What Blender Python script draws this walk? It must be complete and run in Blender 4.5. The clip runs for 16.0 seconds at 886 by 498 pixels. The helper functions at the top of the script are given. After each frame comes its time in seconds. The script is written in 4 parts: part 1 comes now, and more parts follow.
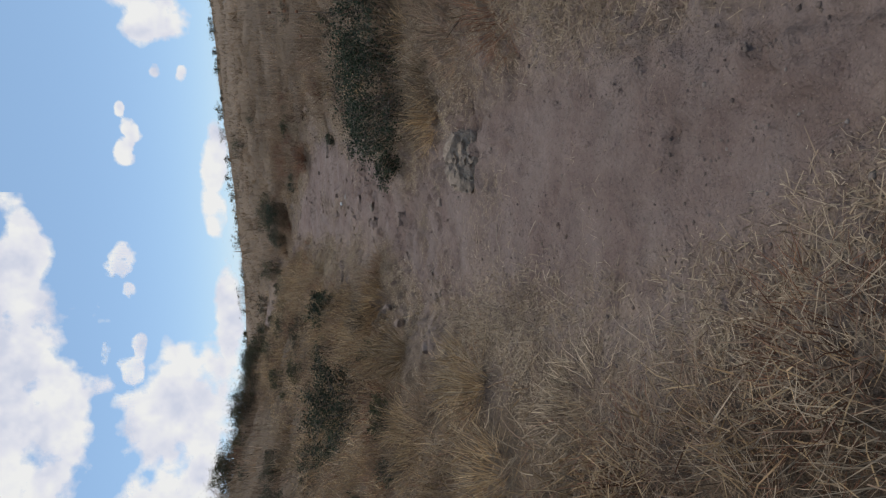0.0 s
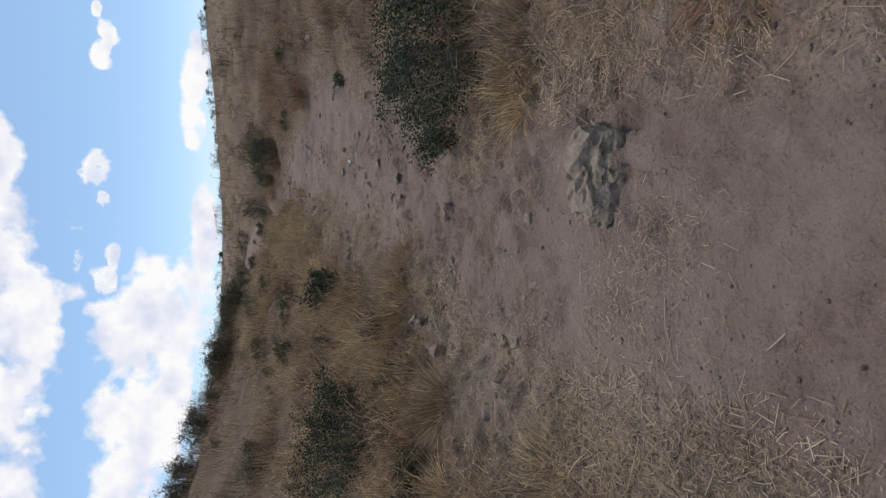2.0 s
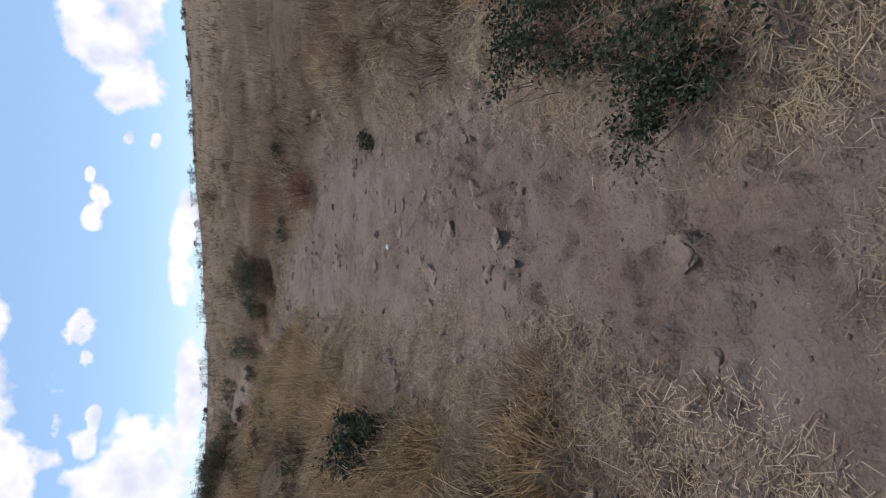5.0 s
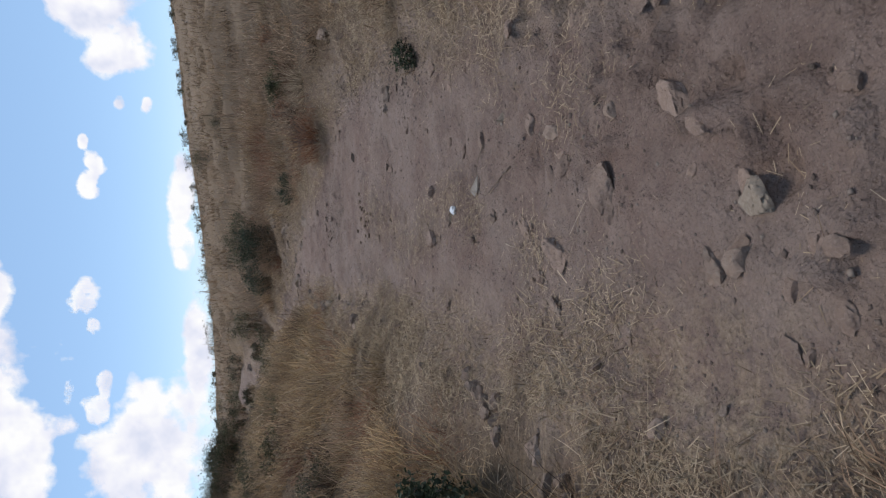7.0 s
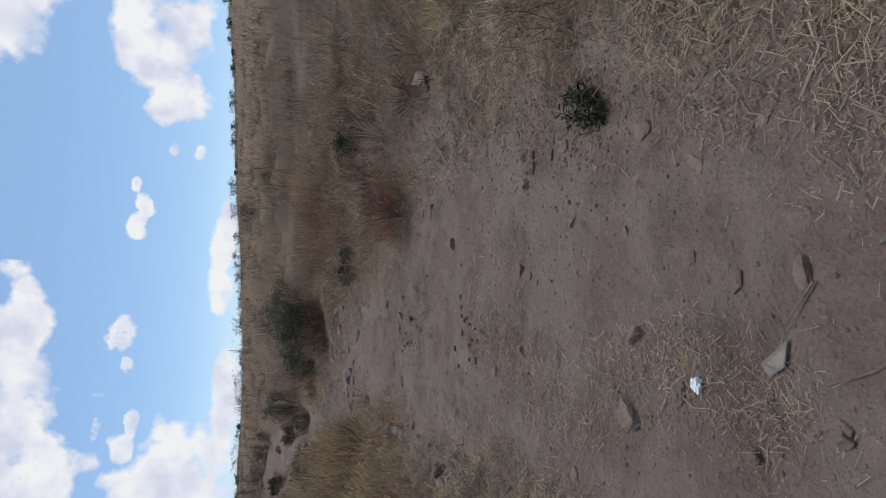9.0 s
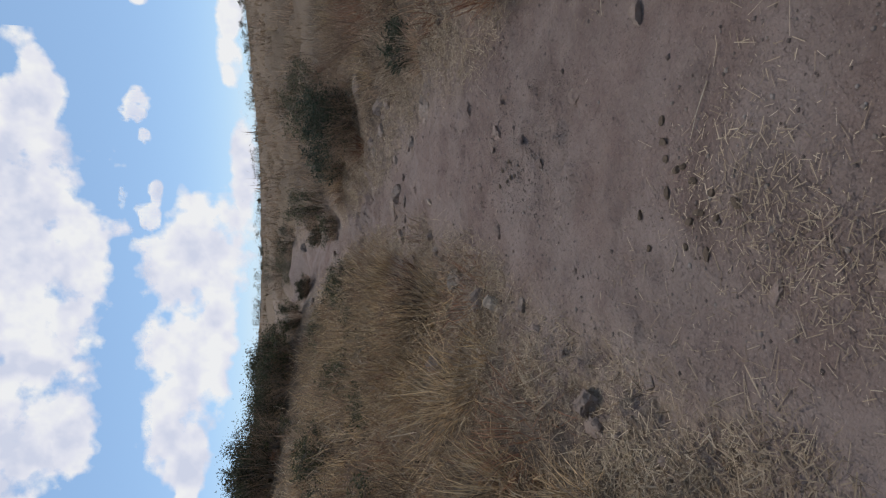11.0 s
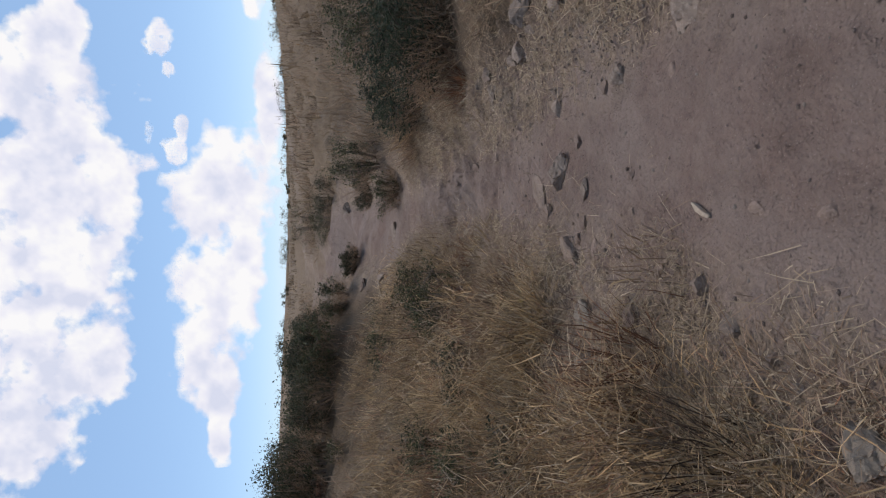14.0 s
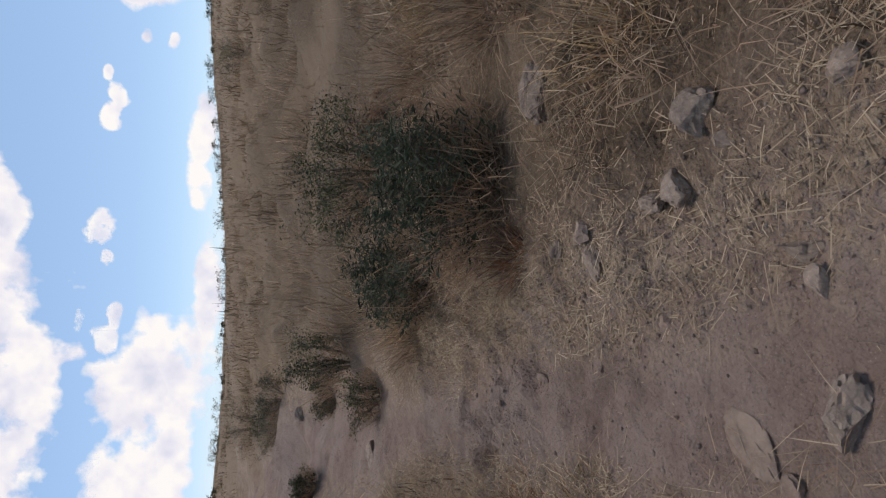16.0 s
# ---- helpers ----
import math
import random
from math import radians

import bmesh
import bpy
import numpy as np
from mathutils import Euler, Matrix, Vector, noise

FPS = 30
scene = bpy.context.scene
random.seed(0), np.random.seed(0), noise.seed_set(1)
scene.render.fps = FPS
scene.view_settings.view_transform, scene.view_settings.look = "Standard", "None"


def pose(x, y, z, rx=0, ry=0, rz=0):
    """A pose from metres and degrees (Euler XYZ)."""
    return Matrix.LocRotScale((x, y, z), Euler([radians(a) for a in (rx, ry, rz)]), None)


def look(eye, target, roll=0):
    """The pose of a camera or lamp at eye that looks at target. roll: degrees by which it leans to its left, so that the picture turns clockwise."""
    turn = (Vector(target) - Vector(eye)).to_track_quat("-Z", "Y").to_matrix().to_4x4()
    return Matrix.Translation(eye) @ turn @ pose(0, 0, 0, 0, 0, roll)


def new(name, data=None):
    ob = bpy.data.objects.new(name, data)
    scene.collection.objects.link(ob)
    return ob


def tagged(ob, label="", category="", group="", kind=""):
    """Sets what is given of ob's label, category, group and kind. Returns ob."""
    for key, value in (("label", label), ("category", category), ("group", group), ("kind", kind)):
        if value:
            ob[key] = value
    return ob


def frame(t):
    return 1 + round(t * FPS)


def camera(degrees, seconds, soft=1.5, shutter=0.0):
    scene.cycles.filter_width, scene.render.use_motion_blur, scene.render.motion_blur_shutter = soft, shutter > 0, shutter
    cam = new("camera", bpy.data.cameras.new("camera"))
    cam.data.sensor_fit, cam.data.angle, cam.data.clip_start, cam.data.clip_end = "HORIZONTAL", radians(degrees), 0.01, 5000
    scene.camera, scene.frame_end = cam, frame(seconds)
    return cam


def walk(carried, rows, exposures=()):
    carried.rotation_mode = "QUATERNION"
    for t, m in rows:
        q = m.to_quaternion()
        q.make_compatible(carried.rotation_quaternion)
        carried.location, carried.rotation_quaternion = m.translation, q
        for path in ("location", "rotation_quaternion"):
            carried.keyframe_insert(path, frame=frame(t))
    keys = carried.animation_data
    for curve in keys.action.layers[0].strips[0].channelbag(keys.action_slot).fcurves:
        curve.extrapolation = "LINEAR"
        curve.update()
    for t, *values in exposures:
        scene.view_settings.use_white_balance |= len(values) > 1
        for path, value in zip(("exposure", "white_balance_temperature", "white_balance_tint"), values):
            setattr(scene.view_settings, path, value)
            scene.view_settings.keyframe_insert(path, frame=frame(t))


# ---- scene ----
cam = camera(66.0, 16.0, soft=1.2)
PATH = [
    (0.0, (0.000, 0.000, 1.560), (-0.000, 1.915, 0.982), -91.5),
    (0.5, (0.269, 0.455, 1.567), (0.544, 2.360, 1.024), -84.2),
    (1.0, (0.513, 0.845, 1.608), (0.703, 2.730, 0.966), -85.0),
    (1.5, (0.567, 1.266, 1.652), (0.487, 3.172, 1.051), -90.6),
    (2.0, (0.548, 1.802, 1.631), (0.347, 3.687, 0.996), -89.4),
    (2.5, (0.498, 2.375, 1.625), (0.178, 4.226, 0.940), -89.9),
    (3.0, (0.362, 2.831, 1.608), (0.054, 4.715, 1.014), -91.3),
    (3.5, (0.328, 3.287, 1.575), (0.304, 5.153, 0.856), -87.1),
    (4.0, (0.255, 3.792, 1.597), (0.222, 5.676, 0.928), -91.2),
    (4.5, (0.083, 4.329, 1.511), (0.029, 6.215, 0.848), -91.5),
    (5.0, (0.080, 4.750, 1.511), (0.294, 6.626, 0.851), -88.2),
    (5.2, (0.030, 4.983, 1.493), (0.191, 6.874, 0.864), -87.5),
    (7.3, (0.393, 7.002, 1.369), (0.485, 8.885, 0.700), -92.7),
    (7.5, (0.412, 7.156, 1.404), (0.642, 9.027, 0.735), -89.4),
    (8.0, (0.605, 7.626, 1.359), (0.797, 9.532, 0.784), -90.3),
    (8.5, (0.736, 8.091, 1.356), (0.984, 9.986, 0.765), -88.8),
    (9.0, (0.853, 8.590, 1.391), (1.113, 10.493, 0.833), -86.4),
    (9.5, (0.967, 9.051, 1.392), (1.019, 10.968, 0.823), -86.1),
    (10.0, (1.051, 9.524, 1.424), (0.834, 11.430, 0.858), -91.1),
    (10.2, (1.079, 9.765, 1.355), (0.794, 11.658, 0.777), -91.3),
    (12.3, (1.143, 12.011, 1.466), (0.687, 13.895, 0.971), -91.5),
    (12.5, (1.155, 12.194, 1.508), (0.739, 14.068, 0.950), -93.1),
    (13.0, (1.131, 12.642, 1.467), (0.774, 14.522, 0.883), -90.4),
    (13.5, (1.073, 13.025, 1.472), (0.682, 14.889, 0.863), -90.2),
    (14.0, (0.965, 13.566, 1.470), (0.393, 15.427, 1.012), -91.8),
    (14.5, (0.883, 14.019, 1.465), (0.342, 15.892, 1.019), -93.0),
    (15.0, (0.803, 14.471, 1.494), (0.335, 16.366, 1.059), -92.3),
    (15.5, (0.730, 14.969, 1.482), (0.376, 16.863, 0.948), -91.1),
    (16.0, (0.750, 15.487, 1.512), (0.719, 17.388, 0.889), -87.8),
]
walk(cam, [(t, look(eye, target, roll)) for t, eye, target, roll in PATH], [(0, -0.12, 6500, 9), (0.6, 0.05, 6450, 10), (2, 0.07, 6500, 10), (3.5, 0.17, 6500, 10), (4, 0.24, 6550, 11), (5, 0.19, 6500, 11), (8, 0.03, 6450, 10), (9, -0.07, 6350, 10), (12.5, -0.1, 6450, 11), (13.5, 0.12, 6500, 12), (14.5, -0.06, 6500, 12), (15, -0.08, 6500, 11), (15.5, -0.04, 6550, 11), (16, 0.06, 6750, 13)])

# ---- world and sun: high cloud between the sun and the field, so the light is soft ----
world = bpy.data.worlds.new("sky")
scene.world = world
world.use_nodes = True
wn = world.node_tree
wn.nodes.clear()
sky = wn.nodes.new("ShaderNodeTexSky")
sky.sky_type = "NISHITA"
sky.sun_disc = False
sky.sun_elevation = radians(74)
sky.sun_rotation = radians(337)
sky.altitude = 2200
sky.air_density = 0.75
sky.dust_density = 0.0
sky.ozone_density = 1.0
bg = wn.nodes.new("ShaderNodeBackground")
bg.inputs["Strength"].default_value = 0.14
wout = wn.nodes.new("ShaderNodeOutputWorld")
haze = wn.nodes.new("ShaderNodeMix")
haze.data_type = "RGBA"
haze.inputs[0].default_value = 0.6
haze.inputs[7].default_value = (2.7, 4.3, 6.5, 1)
wn.links.new(sky.outputs[0], haze.inputs[6])
wn.links.new(haze.outputs[2], bg.inputs["Color"])
wn.links.new(bg.outputs[0], wout.inputs["Surface"])

sun_data = bpy.data.lights.new("sun", "SUN")
sun_data.energy = 2.3
sun_data.angle = radians(17)
sun_data.color = (1.0, 0.92, 0.82)
sun = new("sun", sun_data)
sun.matrix_world = look((-2.2, 5.2, 20), (0, 0, 0))

rng = np.random.RandomState(7)

# ---- materials ----


def mat(name, rough=0.9):
    m = bpy.data.materials.new(name)
    m.use_nodes = True
    nt = m.node_tree
    b = nt.nodes["Principled BSDF"]
    b.inputs["Roughness"].default_value = rough
    b.inputs["Specular IOR Level"].default_value = 0.2
    return m, nt, b


def node(nt, kind, **values):
    n = nt.nodes.new(kind)
    for key, value in values.items():
        n.inputs[key].default_value = value
    return n


def noise_tex(nt, scale, detail=6, rough=0.6, coords=None):
    n = node(nt, "ShaderNodeTexNoise", Scale=scale, Detail=detail, Roughness=rough)
    if coords:
        nt.links.new(coords, n.inputs["Vector"])
    return n


def ramp(nt, fac, stops):
    r = nt.nodes.new("ShaderNodeValToRGB")
    while len(r.color_ramp.elements) < len(stops):
        r.color_ramp.elements.new(0.5)
    for e, (p, c) in zip(r.color_ramp.elements, stops):
        e.position, e.color = p, (*c, 1) if len(c) == 3 else c
    nt.links.new(fac, r.inputs["Fac"])
    return r


def mix(nt, fac, a, b, blend="MIX"):
    m = nt.nodes.new("ShaderNodeMix")
    m.data_type, m.blend_type = "RGBA", blend
    for socket, value in ((m.inputs[0], fac), (m.inputs[6], a), (m.inputs[7], b)):
        if isinstance(value, bpy.types.NodeSocket):
            nt.links.new(value, socket)
        elif isinstance(value, tuple):
            socket.default_value = (*value, 1)
        else:
            socket.default_value = value
    return m.outputs[2]


def bump(nt, b, heights, strength=0.5, distance=0.01):
    last = None
    for h, d in heights:
        n = node(nt, "ShaderNodeBump", Strength=strength, Distance=d)
        nt.links.new(h, n.inputs["Height"])
        if last:
            nt.links.new(last, n.inputs["Normal"])
        last = n.outputs[0]
    nt.links.new(last, b.inputs["Normal"])


def ground_material():
    m, nt, b = mat("dry_earth", 0.95)
    co = nt.nodes.new("ShaderNodeTexCoord").outputs["Object"]
    big = noise_tex(nt, 0.9, 5, 0.6, co)
    mid = noise_tex(nt, 5.0, 8, 0.65, co)
    fine = noise_tex(nt, 45.0, 6, 0.7, co)
    grit = node(nt, "ShaderNodeTexVoronoi", Scale=70.0)
    nt.links.new(co, grit.inputs["Vector"])
    dirt = ramp(nt, mid.outputs[0], [(0.25, (0.125, 0.087, 0.069)), (0.5, (0.186, 0.133, 0.109)), (0.75, (0.258, 0.191, 0.158))]).outputs[0]
    dirt = mix(nt, ramp(nt, big.outputs[0], [(0.35, (0, 0, 0)), (0.7, (1, 1, 1))]).outputs[0], dirt, mix(nt, 0.45, dirt, (0.197, 0.125, 0.099)))
    dirt = mix(nt, ramp(nt, fine.outputs[0], [(0.35, (1, 1, 1)), (0.5, (0, 0, 0))]).outputs[0], dirt, mix(nt, 0.4, dirt, (0.081, 0.056, 0.044)))
    dirt = mix(nt, ramp(nt, grit.outputs[0], [(0.1, (1, 1, 1)), (0.2, (0, 0, 0))]).outputs[0], dirt, mix(nt, 0.28, dirt, (0.464, 0.366, 0.308)))
    dust = noise_tex(nt, 1.7, 5, 0.6, co)
    dirt = mix(nt, ramp(nt, dust.outputs[0], [(0.42, (0, 0, 0)), (0.6, (0.75, 0.75, 0.75))]).outputs[0], dirt, mix(nt, 0.5, dirt, (0.290, 0.230, 0.195)))
    damp = noise_tex(nt, 2.6, 6, 0.65, co)
    dirt = mix(nt, ramp(nt, damp.outputs[0], [(0.55, (0, 0, 0)), (0.68, (0.8, 0.8, 0.8))]).outputs[0], dirt, mix(nt, 0.55, dirt, (0.087, 0.060, 0.048)))
    straw = ramp(nt, fine.outputs[0], [(0.3, (0.11, 0.08, 0.05)), (0.5, (0.28, 0.207, 0.14)), (0.7, (0.42, 0.33, 0.235))]).outputs[0]
    field = ramp(nt, mid.outputs[0], [(0.3, (0.1, 0.07, 0.046)), (0.5, (0.18, 0.128, 0.084)), (0.72, (0.26, 0.19, 0.126))]).outputs[0]
    far_n = noise_tex(nt, 0.07, 6, 0.6, co)
    field = mix(nt, ramp(nt, far_n.outputs[0], [(0.4, (0, 0, 0)), (0.62, (1, 1, 1))]).outputs[0], field, (0.19, 0.135, 0.09))
    # dark soil under the near grass, with the shade among the stalks put into it
    thatch_shade = nt.nodes.new("ShaderNodeAttribute")
    thatch_shade.attribute_name = "thatch_shade"
    old = ramp(nt, fine.outputs[0], [(0.3, (0.05, 0.035, 0.024)), (0.55, (0.13, 0.092, 0.06)), (0.75, (0.25, 0.182, 0.116))]).outputs[0]
    field = mix(nt, thatch_shade.outputs["Fac"], field, old)
    cover = nt.nodes.new("ShaderNodeAttribute")
    cover.attribute_name = "cover"
    litter = nt.nodes.new("ShaderNodeAttribute")
    litter.attribute_name = "litter"
    lit = nt.nodes.new("ShaderNodeMath")
    lit.operation = "MULTIPLY"
    nt.links.new(litter.outputs["Fac"], lit.inputs[0])
    nt.links.new(ramp(nt, noise_tex(nt, 14.0, 6, 0.75, co).outputs[0], [(0.4, (0, 0, 0)), (0.6, (1, 1, 1))]).outputs[0], lit.inputs[1])
    col = mix(nt, lit.outputs[0], dirt, straw)
    col = mix(nt, cover.outputs["Fac"], col, field)
    nt.links.new(col, b.inputs["Base Color"])
    lumps = noise_tex(nt, 15.0, 5, 0.6, co)
    bump(nt, b, [(mid.outputs[0], 0.07), (lumps.outputs[0], 0.03), (fine.outputs[0], 0.014), (grit.outputs[0], 0.004)], 1.0)
    return m


def blade_material(name, colours, rough=0.75, thin=0.3):
    """Colour by blade, by patch and by plant; thin: how much light a blade lets through."""
    m, nt, b = mat(name, rough)
    geo = nt.nodes.new("ShaderNodeNewGeometry")
    n = len(colours)
    r = ramp(nt, geo.outputs["Random Per Island"], [((i + 0.5) / n, c) for i, c in enumerate(colours)])
    co = nt.nodes.new("ShaderNodeTexCoord").outputs["Object"]
    patch = noise_tex(nt, 1.3, 4, 0.6, co)
    col = mix(nt, ramp(nt, patch.outputs[0], [(0.38, (0, 0, 0)), (0.62, (0.8, 0.8, 0.8))]).outputs[0], r.outputs[0], mix(nt, 0.65, r.outputs[0], colours[0]))
    small = noise_tex(nt, 4.5, 4, 0.6, co)
    col = mix(nt, ramp(nt, small.outputs[0], [(0.45, (0, 0, 0)), (0.62, (0.75, 0.75, 0.75))]).outputs[0], col, mix(nt, 0.6, col, colours[-2]))
    plant_tone = nt.nodes.new("ShaderNodeAttribute")
    plant_tone.attribute_name = "plant_tone"
    gain = nt.nodes.new("ShaderNodeMath")
    gain.operation = "MULTIPLY_ADD"
    gain.inputs[1].default_value = 0.62
    gain.inputs[2].default_value = 1.0
    nt.links.new(plant_tone.outputs["Fac"], gain.inputs[0])
    tint = nt.nodes.new("ShaderNodeVectorMath")
    tint.operation = "SCALE"
    nt.links.new(col, tint.inputs[0])
    nt.links.new(gain.outputs[0], tint.inputs["Scale"])
    nt.links.new(tint.outputs[0], b.inputs["Base Color"])
    if thin:
        soft = nt.nodes.new("ShaderNodeBsdfTranslucent")
        nt.links.new(tint.outputs[0], soft.inputs["Color"])
        both = node(nt, "ShaderNodeMixShader", Fac=thin)
        nt.links.new(b.outputs[0], both.inputs[1])
        nt.links.new(soft.outputs[0], both.inputs[2])
        nt.links.new(both.outputs[0], nt.nodes["Material Output"].inputs["Surface"])
    return m


def rock_material(name, lo, hi, scale=9.0, lichen=(0.3, 0.29, 0.25)):
    m, nt, b = mat(name, 0.92)
    co = nt.nodes.new("ShaderNodeTexCoord").outputs["Object"]
    info = nt.nodes.new("ShaderNodeObjectInfo")
    a = noise_tex(nt, scale, 8, 0.7, co)
    c = noise_tex(nt, scale * 7, 6, 0.7, co)
    v = node(nt, "ShaderNodeTexVoronoi", Scale=scale * 3)
    nt.links.new(co, v.inputs["Vector"])
    col = ramp(nt, a.outputs[0], [(0.3, lo), (0.7, hi)]).outputs[0]
    col = mix(nt, ramp(nt, c.outputs[0], [(0.5, (0, 0, 0)), (0.62, (0.7, 0.7, 0.7))]).outputs[0], col, lichen)
    tone = ramp(nt, info.outputs["Random"], [(0.0, (0.75, 0.72, 0.7)), (1.0, (1.2, 1.15, 1.1))]).outputs[0]
    col = mix(nt, 1.0, col, tone, "MULTIPLY")
    nt.links.new(col, b.inputs["Base Color"])
    bump(nt, b, [(a.outputs[0], 0.03), (v.outputs[0], 0.01), (c.outputs[0], 0.006)], 0.7)
    return m


def plain_material(name, lo, hi, scale=20.0, rough=0.8):
    m, nt, b = mat(name, rough)
    co = nt.nodes.new("ShaderNodeTexCoord").outputs["Object"]
    a = noise_tex(nt, scale, 6, 0.65, co)
    nt.links.new(ramp(nt, a.outputs[0], [(0.3, lo), (0.7, hi)]).outputs[0], b.inputs["Base Color"])
    bump(nt, b, [(a.outputs[0], 0.004)], 0.5)
    return m


def cloud_material():
    m = bpy.data.materials.new("cloud_vapour")
    m.use_nodes = True
    nt = m.node_tree
    nt.nodes.clear()
    out = nt.nodes.new("ShaderNodeOutputMaterial")
    em = node(nt, "ShaderNodeEmission", Strength=0.92)
    tr = nt.nodes.new("ShaderNodeBsdfTransparent")
    mx = nt.nodes.new("ShaderNodeMixShader")
    at = nt.nodes.new("ShaderNodeAttribute")
    at.attribute_name = "vapour"
    sh = nt.nodes.new("ShaderNodeAttribute")
    sh.attribute_name = "tone"
    co = nt.nodes.new("ShaderNodeTexCoord").outputs["Object"]
    fluff = noise_tex(nt, 0.022, 7, 0.62, co)
    add = nt.nodes.new("ShaderNodeMath")
    add.operation = "MULTIPLY_ADD"
    add.inputs[1].default_value = 0.5
    nt.links.new(fluff.outputs[0], add.inputs[0])
    nt.links.new(at.outputs["Fac"], add.inputs[2])
    alpha = ramp(nt, add.outputs[0], [(0.4, (0, 0, 0)), (0.66, (1, 1, 1))])
    col = ramp(nt, sh.outputs["Fac"], [(0.2, (0.72, 0.76, 0.9)), (0.5, (0.87, 0.88, 0.97)), (0.8, (1.0, 1.0, 1.0))])
    nt.links.new(col.outputs[0], em.inputs["Color"])
    nt.links.new(alpha.outputs[0], mx.inputs[0])
    nt.links.new(tr.outputs[0], mx.inputs[1])
    nt.links.new(em.outputs[0], mx.inputs[2])
    nt.links.new(mx.outputs[0], out.inputs["Surface"])
    return m


GROUND = ground_material()
GOLD = blade_material("dry_golden_grass", [(0.18, 0.11, 0.056), (0.38, 0.252, 0.13), (0.5, 0.35, 0.19), (0.24, 0.148, 0.076), (0.58, 0.43, 0.25), (0.33, 0.21, 0.108)], 0.75, 0.4)
DULL = blade_material("dull_dry_grass", [(0.11, 0.07, 0.041), (0.215, 0.145, 0.085), (0.29, 0.2, 0.122), (0.14, 0.09, 0.054), (0.345, 0.25, 0.156), (0.19, 0.123, 0.073)], 0.75, 0.4)
BROWN = blade_material("dry_brown_weed", [(0.15, 0.095, 0.064), (0.28, 0.187, 0.122), (0.39, 0.27, 0.18), (0.2, 0.13, 0.087)], 0.75, 0.4)
STRAW = blade_material("bleached_straw", [(0.13, 0.091, 0.062), (0.4, 0.31, 0.207), (0.55, 0.44, 0.31), (0.19, 0.135, 0.09), (0.46, 0.36, 0.24), (0.3, 0.217, 0.143)], 0.75, 0.3)
RUSSET = blade_material("russet_dry_stalk", [(0.16, 0.077, 0.047), (0.235, 0.12, 0.071), (0.31, 0.172, 0.104)], 0.75, 0.4)
LEAF = blade_material("grey_green_leaf", [(0.015, 0.021, 0.011), (0.029, 0.04, 0.02), (0.047, 0.061, 0.033), (0.077, 0.09, 0.055), (0.022, 0.03, 0.016)], 0.6)
OLIVE = blade_material("olive_green_leaf", [(0.036, 0.043, 0.021), (0.058, 0.065, 0.032), (0.086, 0.086, 0.042), (0.115, 0.101, 0.052)], 0.65)
BROOM = blade_material("blue_green_needle", [(0.026, 0.033, 0.02), (0.042, 0.053, 0.031), (0.062, 0.073, 0.045), (0.09, 0.088, 0.056)], 0.65)
DARK = blade_material("dark_far_foliage", [(0.036, 0.04, 0.023), (0.062, 0.067, 0.037), (0.09, 0.082, 0.049), (0.118, 0.093, 0.06)], 0.7)
DEADWEED = blade_material("dark_withered_weed", [(0.05, 0.034, 0.024), (0.085, 0.057, 0.038), (0.12, 0.08, 0.052), (0.065, 0.043, 0.03)])
TWIG = plain_material("grey_brown_twig", (0.09, 0.065, 0.05), (0.22, 0.17, 0.13), 30)
PALETWIG = plain_material("pale_dry_twig", (0.25, 0.2, 0.14), (0.45, 0.37, 0.27), 30)
GREY_ROCK = rock_material("weathered_limestone", (0.16, 0.13, 0.103), (0.32, 0.27, 0.22), 9.0, (0.27, 0.235, 0.19))
PALE_ROCK = rock_material("pitted_pale_limestone", (0.18, 0.142, 0.109), (0.36, 0.293, 0.23), 16.0, (0.25, 0.21, 0.165))
TAN_ROCK = rock_material("tan_field_stone", (0.15, 0.115, 0.095), (0.28, 0.225, 0.185), 9.0, (0.3, 0.25, 0.21))
BROWN_ROCK = rock_material("brown_field_stone", (0.165, 0.122, 0.1), (0.31, 0.24, 0.196), 9.0, (0.25, 0.205, 0.17))
CLOD = rock_material("earth_clod", (0.165, 0.12, 0.097), (0.26, 0.198, 0.165), 14, (0.26, 0.2, 0.168))
PAPER = plain_material("white_paper", (0.7, 0.7, 0.7), (0.85, 0.85, 0.85), 60)
FILM = plain_material("dull_plastic_film", (0.14, 0.118, 0.098), (0.24, 0.21, 0.18), 25, 0.5)
DUNG = plain_material("dry_dung", (0.06, 0.042, 0.028), (0.13, 0.09, 0.06), 40)
WOOD = plain_material("split_wood", (0.24, 0.18, 0.13), (0.42, 0.34, 0.26), 35)
YELLOW = plain_material("yellow_leaf", (0.32, 0.25, 0.06), (0.45, 0.36, 0.12), 30)
CLOUD = cloud_material()

# ---- shape tools ----


def fast_mesh(name, verts, tris, material):
    """A mesh object from arrays of points and of triangles or quads."""
    verts, tris = np.asarray(verts, np.float32), np.asarray(tris, np.int32)
    k = tris.shape[1]
    me = bpy.data.meshes.new(name)
    me.vertices.add(len(verts))
    me.vertices.foreach_set("co", verts.ravel())
    me.loops.add(tris.size)
    me.loops.foreach_set("vertex_index", tris.ravel())
    me.polygons.add(len(tris))
    me.polygons.foreach_set("loop_start", np.arange(0, tris.size, k, dtype=np.int32))
    me.update(calc_edges=True)
    me.materials.append(material)
    return new(name, me)


def set_plant_tone(ob, values):
    """How pale (1) or dark (-1) each point's plant is."""
    ob.data.attributes.new("plant_tone", "FLOAT", "POINT").data.foreach_set("value", np.clip(values, -1, 1).astype(np.float32))


def smooth(ob):
    ob.data.polygons.foreach_set("use_smooth", np.ones(len(ob.data.polygons), bool))
    return ob


